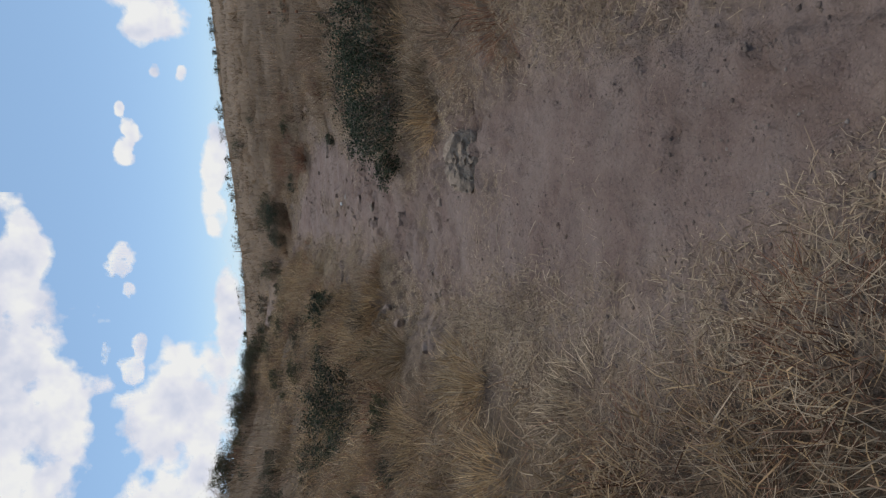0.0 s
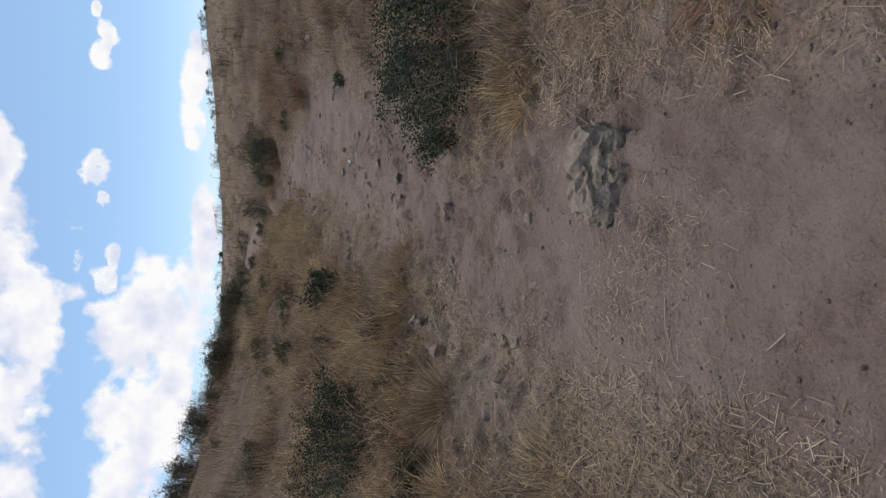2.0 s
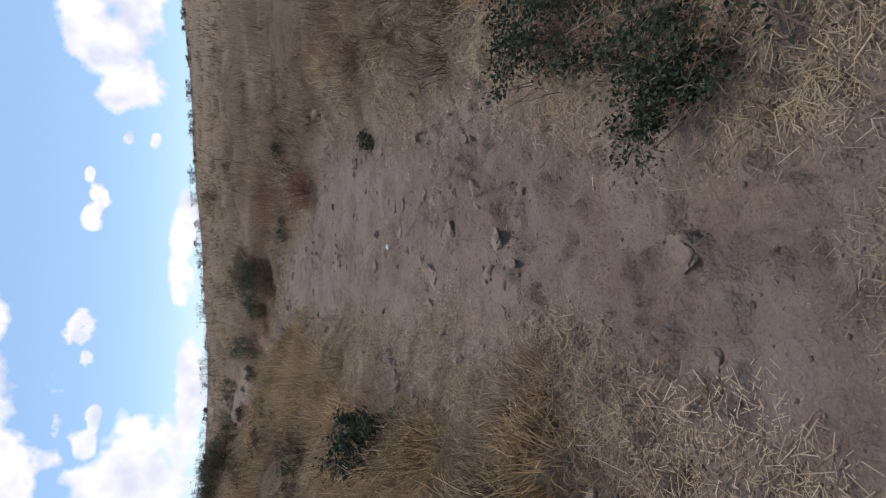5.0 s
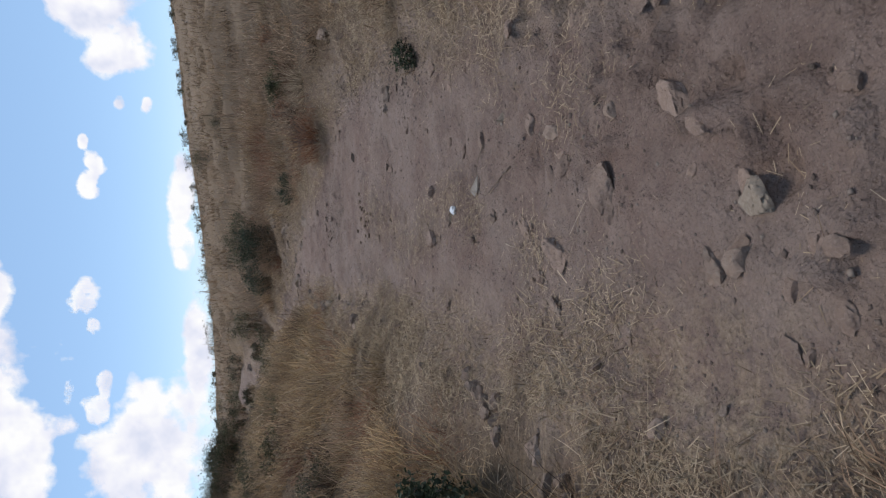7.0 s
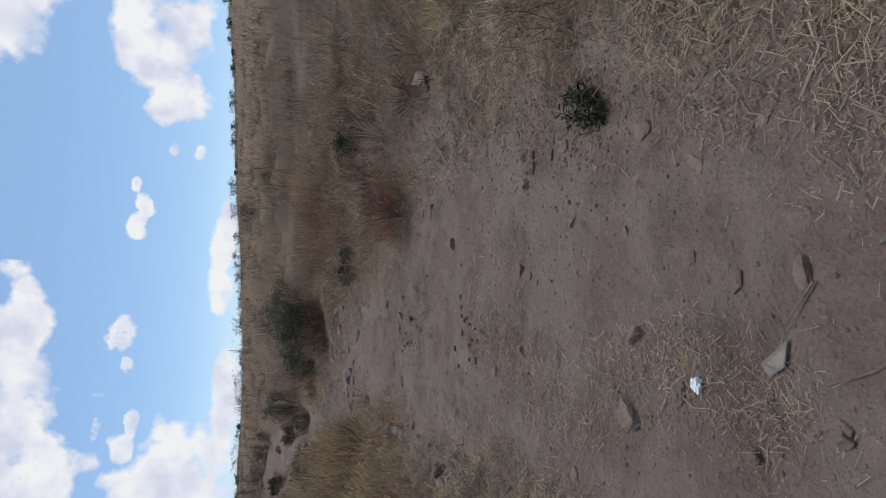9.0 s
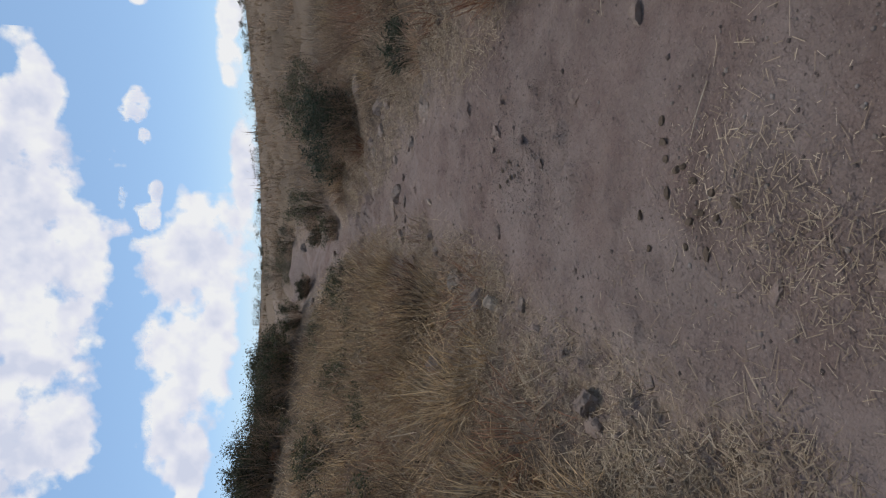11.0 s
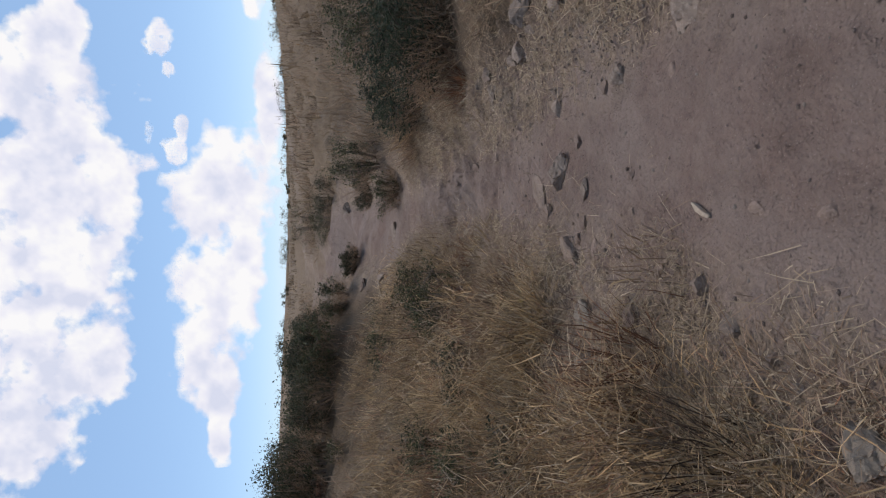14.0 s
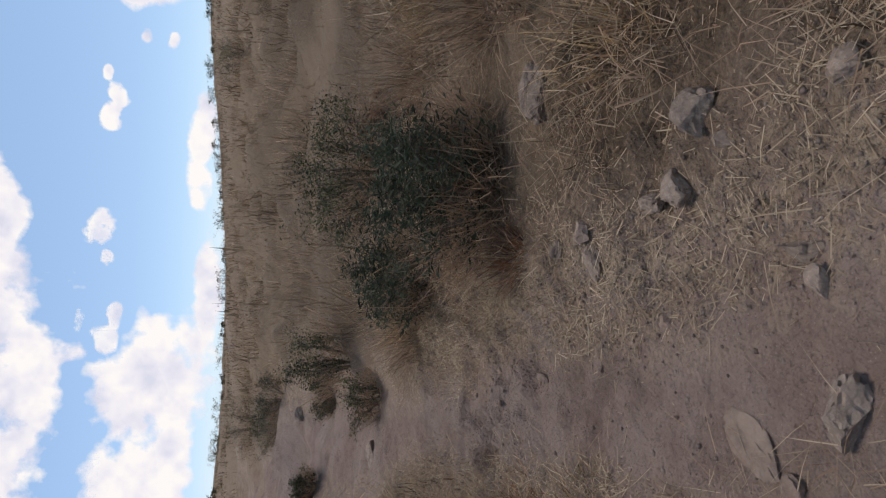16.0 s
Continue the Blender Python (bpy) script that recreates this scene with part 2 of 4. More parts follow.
def part(name, bm, material, parent, label=""):
    """Links a bmesh as one mesh object under a thing."""
    me = bpy.data.meshes.new(name)
    bm.to_mesh(me)
    bm.free()
    me.materials.append(material)
    ob = new(name, me)
    ob.parent = parent
    return tagged(ob, label)


TABLE = rng.rand(64, 64, 64)


def lattice(p):
    """Smooth value noise, 0 to 1, at points of any shape (..., 3)."""
    i = np.floor(p).astype(int)
    f = p - i
    f = f * f * (3 - 2 * f)
    total = 0
    for dx in (0, 1):
        for dy in (0, 1):
            for dz in (0, 1):
                w = np.where(dx, f[..., 0], 1 - f[..., 0]) * np.where(dy, f[..., 1], 1 - f[..., 1]) * np.where(dz, f[..., 2], 1 - f[..., 2])
                total = total + w * TABLE[(i[..., 0] + dx) % 64, (i[..., 1] + dy) % 64, (i[..., 2] + dz) % 64]
    return total


def fbm(p, octaves=4):
    value, size, norm = 0, 1.0, 0
    for k in range(octaves):
        value = value + size * lattice(p * 2.03 ** k + 17.3 * k)
        norm += size
        size *= 0.5
    return value / norm


def fbm2(x, y, scale, octaves=4, z=0.0):
    return fbm(np.stack([np.asarray(x) * scale, np.asarray(y) * scale, np.full(np.shape(x), z + 3.1)], -1), octaves)


# ---- the lie of the land ----
LEFT_Y = [-40, -2, 1.3, 2.3, 4.3, 5, 6, 6.5, 7.2, 9, 11, 13, 14, 15.3, 16.3, 17, 18, 19.6, 22, 26.5, 33, 42]
LEFT_X = [-2, -0.45, 0.1, -0.3, -0.35, -0.5, -0.52, -0.4, -0.08, 0.05, 0.02, 0.18, 0.18, 0.15, 0.05, -0.12, -0.35, -0.8, -1.7, -3.7, -6.2, -9.6]
RIGHT_Y = [-40, -2, 1, 3, 4, 5, 5.8, 6.5, 7.1, 7.6, 8.2, 9.3, 11.4, 12.5, 13.6, 14.3, 15.5, 16, 16.9, 17.7, 18.5, 20, 22.2, 26, 33, 42]
RIGHT_X = [0, 1.1, 1.0, 1.05, 1.12, 1.08, 0.86, 0.7, 0.78, 1.1, 1.35, 1.62, 1.85, 2.3, 2.05, 1.66, 1.3, 1.05, 0.77, 0.5, 0.3, -0.25, -0.85, -1.9, -4.9, -9.3]


def edges(y):
    return np.interp(y, LEFT_Y, LEFT_X), np.interp(y, RIGHT_Y, RIGHT_X)


STONY = [(-0.72, 5.33, 0.34), (-0.69, 6.47, 0.24), (-0.61, 7.08, 0.2), (-0.46, 9.15, 0.22), (-0.4, 9.45, 0.2), (-0.27, 9.95, 0.25), (-0.04, 13.0, 0.2), (-0.16, 16.1, 0.2), (0.9, 17.4, 0.25), (0.75, 17.85, 0.25), (1.1, 17.1, 0.2)]


def stony(x, y):
    """1 in the bare stony spots of the verge, falling to 0 round them."""
    value = np.zeros(np.shape(x))
    for a, b, r in STONY:
        value = np.maximum(value, np.clip(1.6 - np.hypot(np.asarray(x) - a, np.asarray(y) - b) / r, 0, 1))
    return value


def off_path(x, y):
    """Metres outside the trodden path; negative inside it."""
    xl, xr = edges(y)
    return np.maximum(xl - x, x - xr)


def height(x, y):
    x, y = np.asarray(x, float), np.asarray(y, float)
    xl, xr = edges(y)
    dl, dr = np.maximum(0, xl - x), np.maximum(0, x - xr)
    z = np.interp(y, [-10, 0, 4, 7, 8.5, 10, 13, 15, 18, 25, 40], [0, 0, 0.03, -0.06, -0.02, 0.0, 0.05, 0.13, 0.08, 0.05, 0.0])
    fade = np.interp(y, [24, 34, 50], [1, 0.55, 0.1])
    z = z + 0.6 * np.exp(-((x + 3.4) ** 2 / 3.4 + (y - 24.2) ** 2 / 8))
    z = z + 0.12 * (1 - np.exp(-dl / 0.25)) + fade * 3.2 * (1 - np.exp(-((dl / 7) ** 1.6)))
    z = z + 0.13 * (1 - np.exp(-dr / 0.3)) + 1.0 * (1 - np.exp(-((dr / 9) ** 1.3)))
    r, az = np.hypot(x - 0.5, y - 8), np.degrees(np.arctan2(x - 0.5, y - 8))
    el = np.interp(az, [-180, -60, -30, -20, -12, -4, 0, 5, 10, 17, 25, 40, 90, 180], [0, 1.5, 0.6, -0.1, -0.6, -0.5, -0.35, 0.1, 0.6, 1.2, 2.0, 2.6, 2.5, 0])
    crest = 1.4 + 150 * np.tan(np.radians(el))
    far = np.clip((r - 25) / 125, 0, 1)
    far = far * far * (3 - 2 * far)
    z = z * (1 - far) + crest * far - np.maximum(0, r - 150) * 0.03
    rough = np.clip(off_path(x, y) / 0.4 + 0.5, 0.4, 1.0)
    z = z + (fbm2(x, y, 1.1, 3) - 0.5) * 0.11 * rough + (fbm2(x, y, 5.5, 4) - 0.5) * 0.085 * rough
    z = z + (fbm2(x, y, 0.8, 4, 23) - 0.5) * 1.3 * np.clip((y - 21) / 5, 0, 1) * (r < 60)
    near = np.clip((17 - r) / 3, 0, 1)
    z = z - 0.05 * stony(x, y) * (fbm2(x, y, 8.0, 2, 61) + 0.3)
    z = z + ((fbm2(x, y, 17.0, 3, 41) - 0.5) * 0.024 + np.clip(0.1 - np.abs(fbm2(x, y, 3.4, 3, 47) - 0.5), 0, 1) * -0.16) * near * np.clip(fbm2(x, y, 1.0, 2, 43) * 4 - 1.2, 0.25, 1)
    dents = np.clip(fbm2(x, y, 7.0, 2, 11) - 0.58, 0, 1) * 0.25 - np.clip(fbm2(x, y, 9.0, 2, 15) - 0.6, 0, 1) * 0.28
    z = z - dents * np.clip(fbm2(x, y, 0.8, 2, 19) * 4 - 1.3, 0, 1) * (r < 14)
    return z + (fbm2(x, y, 0.12, 3) - 0.5) * 1.2 * np.clip((r - 18) / 40, 0, 1)


def axis(lo, hi, step, outer, before, after):
    """Lines close together from lo to hi, and ever wider apart outside."""
    sides = []
    for growth in (before, after):
        a, s = [], step
        while not a or a[-1] < outer:
            s *= growth
            a.append((a[-1] if a else 0) + s)
        sides.append(a)
    return np.array([lo - v for v in sides[0][::-1]] + list(np.arange(lo, hi + 1e-6, step)) + [hi + v for v in sides[1]])


gx, gy = axis(-1.3, 2.6, 0.02, 900, 1.11, 1.13), axis(0.8, 20.5, 0.022, 900, 1.5, 1.045)
X, Y = np.meshgrid(gx, gy)
Z = height(X, Y)
nx, ny = len(gx), len(gy)
idx = np.arange(nx * ny).reshape(ny, nx)
quads = np.stack([idx[:-1, :-1], idx[:-1, 1:], idx[1:, 1:], idx[1:, :-1]], -1).reshape(-1, 4)
ground = smooth(fast_mesh("ground", np.stack([X, Y, Z], -1).reshape(-1, 3), quads, GROUND))
tagged(ground, "bare trodden earth path through dry grassland and low hills", "ground", kind="structure")
off = off_path(X, Y) + (fbm2(X, Y, 2.2, 4) - 0.5) * 0.5
cover = np.clip(off / 0.5 - 0.3, 0, 1)
litter = np.clip(1 - np.abs(off - 0.2) / 0.5, 0, 1)
# where the ground is darkened for shade under the grass close to the walk
near = np.clip((26 - np.hypot(X - 0.5, Y - 10)) / 10, 0, 1) * np.clip((fbm2(X, Y, 1.1, 3, 27) - 0.3) * 4, 0.2, 1)
for name, values in (("cover", cover), ("litter", litter), ("thatch_shade", near)):
    ground.data.attributes.new(name, "FLOAT", "POINT").data.foreach_set("value", values.ravel().astype(np.float32))

# ---- clouds far away ----


def cloud(label, lobes, seed, ragged=1.45, scale=0.42, step=0.12):
    """One bank of cloud 2.4 km off, from lobes of azimuth, elevation and half sizes in degrees."""
    lobes = np.array(lobes)
    broad = 1.45 if len(lobes) > 5 else 1.0
    a0, a1 = (lobes[:, 0] - lobes[:, 2] * 1.5).min(), (lobes[:, 0] + lobes[:, 2] * 1.5).max()
    e0, e1 = max(-1.5, (lobes[:, 1] - lobes[:, 3] * 1.5).min()), (lobes[:, 1] + lobes[:, 3] * 1.5).max()
    A, E = np.meshgrid(np.arange(a0, a1 + step, step), np.arange(e0, e1 + step, step))
    d = np.full(A.shape, -1.0)
    lit = np.zeros(A.shape)
    for az, el, ra, re in lobes:
        q = 1 - np.sqrt(((A - az) / (ra * 1.12 * broad)) ** 2 + ((E - el) / (re * 1.12)) ** 2)
        lit = np.where(q > d, np.clip(0.5 + (E - el) / re * 0.3, 0, 1), lit)
        d = np.maximum(d, q)
    n = fbm2(A, E, scale, 6, seed * 7.7)
    dens = np.clip(d * 1.0, -0.6, 0.5) + (n - 0.46) * ragged
    shade = 0.52 + lit * 0.3 + (fbm2(A, E, 0.6, 5, seed * 3.3 + 9) - 0.5) * 1.7 - np.clip(d, 0, 1) * 0.22
    ar, er = np.radians(A), np.radians(E)
    r = 2400.0
    pts = np.stack([r * np.sin(ar) * np.cos(er) + 0.5, r * np.cos(ar) * np.cos(er) + 8, r * np.sin(er) + 1.5], -1)
    h, w = A.shape
    i = np.arange(h * w).reshape(h, w)
    q = np.stack([i[:-1, :-1], i[:-1, 1:], i[1:, 1:], i[1:, :-1]], -1).reshape(-1, 4)
    ob = smooth(fast_mesh("cloud", pts.reshape(-1, 3), q, CLOUD))
    for key, values in (("vapour", dens), ("tone", shade)):
        ob.data.attributes.new(key, "FLOAT", "POINT").data.foreach_set("value", values.ravel().astype(np.float32))
    ob.visible_shadow = False
    return tagged(ob, label, "cloud", kind="structure")


cloud("large bright cumulus bank high over the field", [(0.1, 15.2, 3.2, 1.9), (-4.5, 16.3, 2.7, 5.2), (-12, 16.4, 5.1, 5.8), (-19.1, 18.2, 3.5, 5.6), (-24.8, 17.1, 2.9, 5.5), (-29.9, 18.5, 3.2, 3.7), (-25.3, 13.2, 1.8, 1.8), (-12.5, 13.3, 4.8, 2.9), (-0.6, 16.2, 3.0, 1.8)], 1)
cloud("long white cumulus bank low over the hill", [(-5.1, 0.8, 3.3, 1.2), (-10.5, 2.7, 2.9, 2.8), (-13.1, 5.1, 3.8, 3.4), (-19.4, 5.6, 3.3, 3.2), (-25.4, 5.8, 3.3, 2.3), (-30, 5.2, 2.3, 0.9), (-16, 3, 5, 1.5)], 2)
cloud("bright white cumulus over the grassy rise", [(25, 5.5, 3.8, 2.9), (21, 7.5, 2.5, 2.7), (18.2, 5.2, 2.3, 2.6), (24, 7, 4.3, 3.0)], 3)
cloud("flat white cloud lying on the horizon", [(3, 1.4, 2.4, 1.2), (7.9, 1.4, 3.4, 1.0)], 4)
cloud("small round white cloud", [(-0.2, 8.6, 1.5, 1.0), (-2.4, 8.0, 0.7, 0.5)], 5, 1.5, 1.1)
cloud("small ragged white cloud", [(8.3, 8.0, 1.2, 0.8), (9.7, 7.5, 1.0, 0.7), (11.4, 8.2, 0.6, 0.4)], 6, 1.5, 1.1)
cloud("thin shred of white cloud", [(-7, 9.6, 1.0, 0.5)], 7, 1.5, 1.1)
cloud("thin drawn-out white cloud", [(-6.8, 7.3, 1.1, 0.5), (-8.9, 7.9, 1.3, 0.8)], 8, 1.5, 1.1)
cloud("faint wisp of cloud", [(14.3, 5.6, 0.7, 0.5), (14, 3.7, 0.7, 0.5)], 9, 1.5, 1.1)

# the cloudy sky continued out of view: glowing banks added to whiten the ambient light
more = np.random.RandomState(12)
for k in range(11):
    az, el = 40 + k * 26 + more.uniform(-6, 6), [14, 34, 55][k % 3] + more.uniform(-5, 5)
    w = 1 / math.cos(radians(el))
    cloud("unseen cloud bank added to whiten the fill light", [(az + more.uniform(-9, 9) * w, el + more.uniform(-4, 4), more.uniform(4, 8) * w, more.uniform(3, 6)) for _ in range(5)], 20 + k, 1.2, 0.3, 0.6)

# ---- grass ----


def blades(name, roots, length, lean, heading, width, material, label="", category="grass", curl=0.9, kind="stuff", plant_tone=None):
    """Tapered bent blades: three triangles each."""
    n = len(roots)
    up = np.cos(lean)
    side = np.sin(lean)
    h = np.stack([np.cos(heading), np.sin(heading), np.zeros(n)], -1)
    first = h * side[:, None] + np.array([0, 0, 1.0]) * up[:, None]
    lean2 = np.minimum(lean + curl * rng.uniform(-0.3, 1, n), 1.7)
    second = h * np.sin(lean2)[:, None] + np.array([0, 0, 1.0]) * np.cos(lean2)[:, None]
    face = rng.rand(n) * 6.283
    wv = np.stack([np.cos(face), np.sin(face), np.zeros(n)], -1) * (np.asarray(width) * np.ones(n))[:, None] * 0.5
    mid = roots + first * (length * 0.5)[:, None]
    tip = mid + second * (length * 0.5)[:, None]
    v = np.stack([roots - wv, roots + wv, mid - wv * 0.8, mid + wv * 0.8, tip], 1).reshape(-1, 3)
    b = (np.arange(n) * 5)[:, None]
    t = np.concatenate([b + np.array([[0, 1, 3]]), b + np.array([[0, 3, 2]]), b + np.array([[2, 3, 4]])], 1).reshape(-1, 3)
    ob = fast_mesh(name, v, t, material)
    if plant_tone is not None:
        set_plant_tone(ob, np.repeat(plant_tone, 5))
    return tagged(ob, label, category if kind else "", kind=kind)


def on_ground(x, y, lift=0.0):
    return np.stack([x, y, height(x, y) + lift], -1)


def scatter(n, x0, x1, y0, y1, keep):
    """About n points in a rectangle, kept with the chance that keep(x, y) gives."""
    x, y = rng.uniform(x0, x1, n), rng.uniform(y0, y1, n)
    k = rng.rand(n) < keep(x, y)
    return x[k], y[k]


def in_tufts(x, y, per, spread):
    """Each point becomes a tuft of so many roots."""
    xx = np.repeat(x, per) + rng.normal(0, spread, len(x) * per)
    yy = np.repeat(y, per) + rng.normal(0, spread, len(y) * per)
    return xx, yy


def grassiness(x, y, inner=0.15, ramp_len=0.6, patch=1.4):
    o = off_path(x, y) + (fbm2(x, y, patch, 3) - 0.5) * 0.6
    inner = inner - 0.4 * (x < np.mean(edges(y), axis=0)) * np.clip((y - 12.8) / 1.5, 0, 1)
    return np.clip((o - inner) / ramp_len, 0, 1) * np.clip(fbm2(x, y, 1.9, 3, 5) * 5 - 1.9, 0.1, 1) * (1 - stony(x, y))


def lumps(x, y):
    """How high the grass stands, from cropped to full: it grows in cushions half a metre across."""
    return np.clip(fbm2(x, y, 1.7, 3, 59) * 4.2 - 1.3, 0.28, 1.45)


def sward(name, n, box, per, length, width, material, label, inner=0.15, lean=0.35, spread=0.05):
    x, y = scatter(n, *box, lambda a, b: grassiness(a, b, inner))
    x, y = in_tufts(x, y, per, spread)
    m = len(x)
    tufts = m // per
    # tufts vary like old and new plants; dark ones also imitate shadow between tussocks
    old = rng.normal(0, 0.5, tufts) + (fbm2(x[::per], y[::per], 0.9, 3, 51) - 0.5) * 2.2 + (fbm2(x[::per], y[::per], 3.0, 3, 53) - 0.5) * 1.8
    size = length * rng.uniform(0.45, 1.25, m) * np.repeat(rng.uniform(0.6, 1.3, tufts) * lumps(x[::per], y[::per]), per)
    way = np.repeat(rng.rand(tufts) * 6.283, per) + rng.normal(0, 1.1, m)
    tilt = np.abs(np.repeat(rng.uniform(0.1, lean, tufts), per) + rng.normal(0, 0.45, m))
    blades(name, on_ground(x, y, -0.01), size, tilt, way, width * rng.uniform(0.6, 1.3, m), material, label, curl=1.5, plant_tone=np.repeat(old, per) + rng.normal(0, 0.15, m))


sward("grass_field", 4200, (-3.2, 0.6, -0.5, 21), 24, 0.24, 0.0058, GOLD, "dense standing dry golden grass on the bank beside the path", inner=0.42, lean=1.35, spread=0.06)
sward("grass_field", 2400, (0.6, 4.2, -0.5, 20), 22, 0.22, 0.0058, DULL, "dry golden grass on the rise beside the path", inner=0.35, lean=1.35, spread=0.07)
sward("weed_field", 1500, (-4, 4.5, 0, 22), 18, 0.24, 0.0058, BROWN, "brown withered weeds among the grass", lean=1.35, spread=0.07)
sward("weed_field", 500, (-3, 4.0, 0, 22), 18, 0.25, 0.0058, RUSSET, "russet withered weeds among the grass", lean=0.9, spread=0.08)
sward("far_grass_field", 8000, (-16, 14, 4, 44), 15, 0.3, 0.009, DULL, "dry grassland stretching over the slopes", 0.6, 0.6, 0.14)
sward("far_grass_field", 7000, (-45, 60, 30, 130), 9, 0.5, 0.04, DULL, "distant dry grassland", 1.5, 0.4, 0.35)
sward("far_weed_field", 3600, (-14, 14, 6, 48), 14, 0.4, 0.009, BROWN, "brown withered weeds over the slopes", 0.6, 0.5, 0.12)


def chaff(roots, length, heading, tilt, width, label):
    """Short flat bits of straw: two triangles each."""
    n = len(roots)
    d = np.stack([np.cos(heading) * np.cos(tilt), np.sin(heading) * np.cos(tilt), np.sin(tilt)], -1) * length[:, None]
    w = np.stack([-np.sin(heading), np.cos(heading), rng.uniform(-0.5, 0.5, n)], -1) * width[:, None] * 0.5
    v = np.stack([roots - w, roots + w, roots + d + w * 0.7, roots + d - w * 0.7], 1).reshape(-1, 3)
    t = ((np.arange(n) * 4)[:, None, None] + np.array([[0, 1, 2], [0, 2, 3]])[None]).reshape(-1, 3)
    return tagged(fast_mesh("straw_litter", v, t, STRAW), label, "straw", kind="stuff")


# trampled straw lying on the earth
def straw_field(n, box, width_band, label, centre=0.24):
    x, y = scatter(n, *box, lambda a, b: np.clip(1 - np.abs(off_path(a, b) - centre + (fbm2(a, b, 1.6, 3) - 0.5) * 0.6) / width_band, 0.0, 1) * np.clip(fbm2(a, b, 2.4, 3, 2) * 7 - 2.3, 0.05, 1) * (1 - 0.8 * stony(a, b)))
    m = len(x)
    chaff(on_ground(x, y, 0.003) + np.array([0, 0, 0.03]) * rng.rand(m, 1) ** 2, 0.012 + 0.08 * rng.rand(m) ** 3, rng.rand(m) * 6.283, rng.normal(0.05, 0.35, m), rng.uniform(0.0021, 0.0046, m), label)


straw_field(520000, (-1.6, 2.8, 0, 13), 0.52, "bleached straw trampled on the edges of the path")
straw_field(420000, (-1.6, 2.2, 11, 21), 0.42, "bleached straw littering the verge")
x, y = scatter(26000, -0.4, 1.8, 0, 19, lambda a, b: (off_path(a, b) < 0) * np.clip(fbm2(a, b, 2.1, 3, 8) * 6 - 3.6, 0.02, 1))
m = len(x)
chaff(on_ground(x, y, 0.004), 0.012 + 0.09 * rng.rand(m) ** 3, rng.rand(m) * 6.283, rng.normal(0, 0.06, m), rng.uniform(0.0015, 0.0034, m), "loose bits of straw strewn on the bare earth")

# straw blown together in drifts on the path
drifts = [(0.93, 12.3, 0.2), (0.8, 12.0, 0.17), (0.66, 11.6, 0.17), (0.6, 11.2, 0.18), (0.68, 10.9, 0.15), (0.8, 10.55, 0.13), (0.68, 10.2, 0.13), (0.56, 5.21, 0.14), (0.75, 5.77, 0.16), (-0.13, 5.13, 0.17), (0.05, 5.79, 0.13), (0.26, 5.85, 0.1), (0.69, 6.1, 0.12), (-0.47, 7.03, 0.2), (0.1, 4.3, 0.22), (1.1, 9.09, 0.2), (1.38, 9.81, 0.18), (0.45, 9.49, 0.13), (0.24, 8.98, 0.2), (0.01, 10.47, 0.2), (0.35, 4.0, 0.16)]
x = np.concatenate([rng.normal(a, r * 0.7, 620) for a, b, r in drifts])
y = np.concatenate([rng.normal(b, r * 0.95, 620) for a, b, r in drifts])
m = len(x)
chaff(on_ground(x, y, 0.004) + np.array([0, 0, 0.012]) * rng.rand(m, 1), 0.01 + 0.06 * rng.rand(m) ** 3, rng.rand(m) * 6.283, rng.normal(0, 0.2, m), rng.uniform(0.0016, 0.0034, m), "drifts of chopped straw on the path")

# short curly stubble on the trodden edges
for box, n in (((-1.3, 0.6, 0, 20.5), 170000), ((0.2, 2.8, 0, 20), 90000)):
    x, y = scatter(n, *box, lambda a, b: np.clip(1 - np.abs(off_path(a, b) - 0.2 + (fbm2(a, b, 1.6, 3) - 0.5) * 0.5) / 0.42, 0, 1) * np.clip(fbm2(a, b, 3.1, 3, 14) * 5 - 1.7, 0, 1) * (1 - stony(a, b)))
    m = len(x)
    blades("stubble", on_ground(x, y, -0.004), 0.02 + 0.075 * rng.rand(m) ** 1.5, rng.uniform(0.2, 1.4, m), rng.rand(m) * 6.283, rng.uniform(0.0028, 0.0052, m), STRAW, "short curly bleached stubble on the edge of the path", "grass", 1.4)

# bent and fallen stalks matted over the verges
for box, n, material in (((-2.2, 0.6, 0, 20.5), 50000, STRAW), ((0.3, 3.4, 0, 20), 50000, STRAW), ((-2.2, 3.4, 0, 20), 70000, BROWN)):
    x, y = scatter(n, *box, lambda a, b: grassiness(a, b, -0.05, 0.5, 2.0) * np.clip(1.5 - off_path(a, b) * 0.55, 0, 1))
    m = len(x)
    blades("fallen_grass", on_ground(x, y, 0.0) + np.array([0, 0, 0.11]) * rng.rand(m, 1) ** 1.6, rng.uniform(0.05, 0.24, m), rng.uniform(0.9, 1.65, m), rng.rand(m) * 6.283, rng.uniform(0.0022, 0.0045, m), material, "fallen grass stalks matted over the verge", "grass", 0.5)

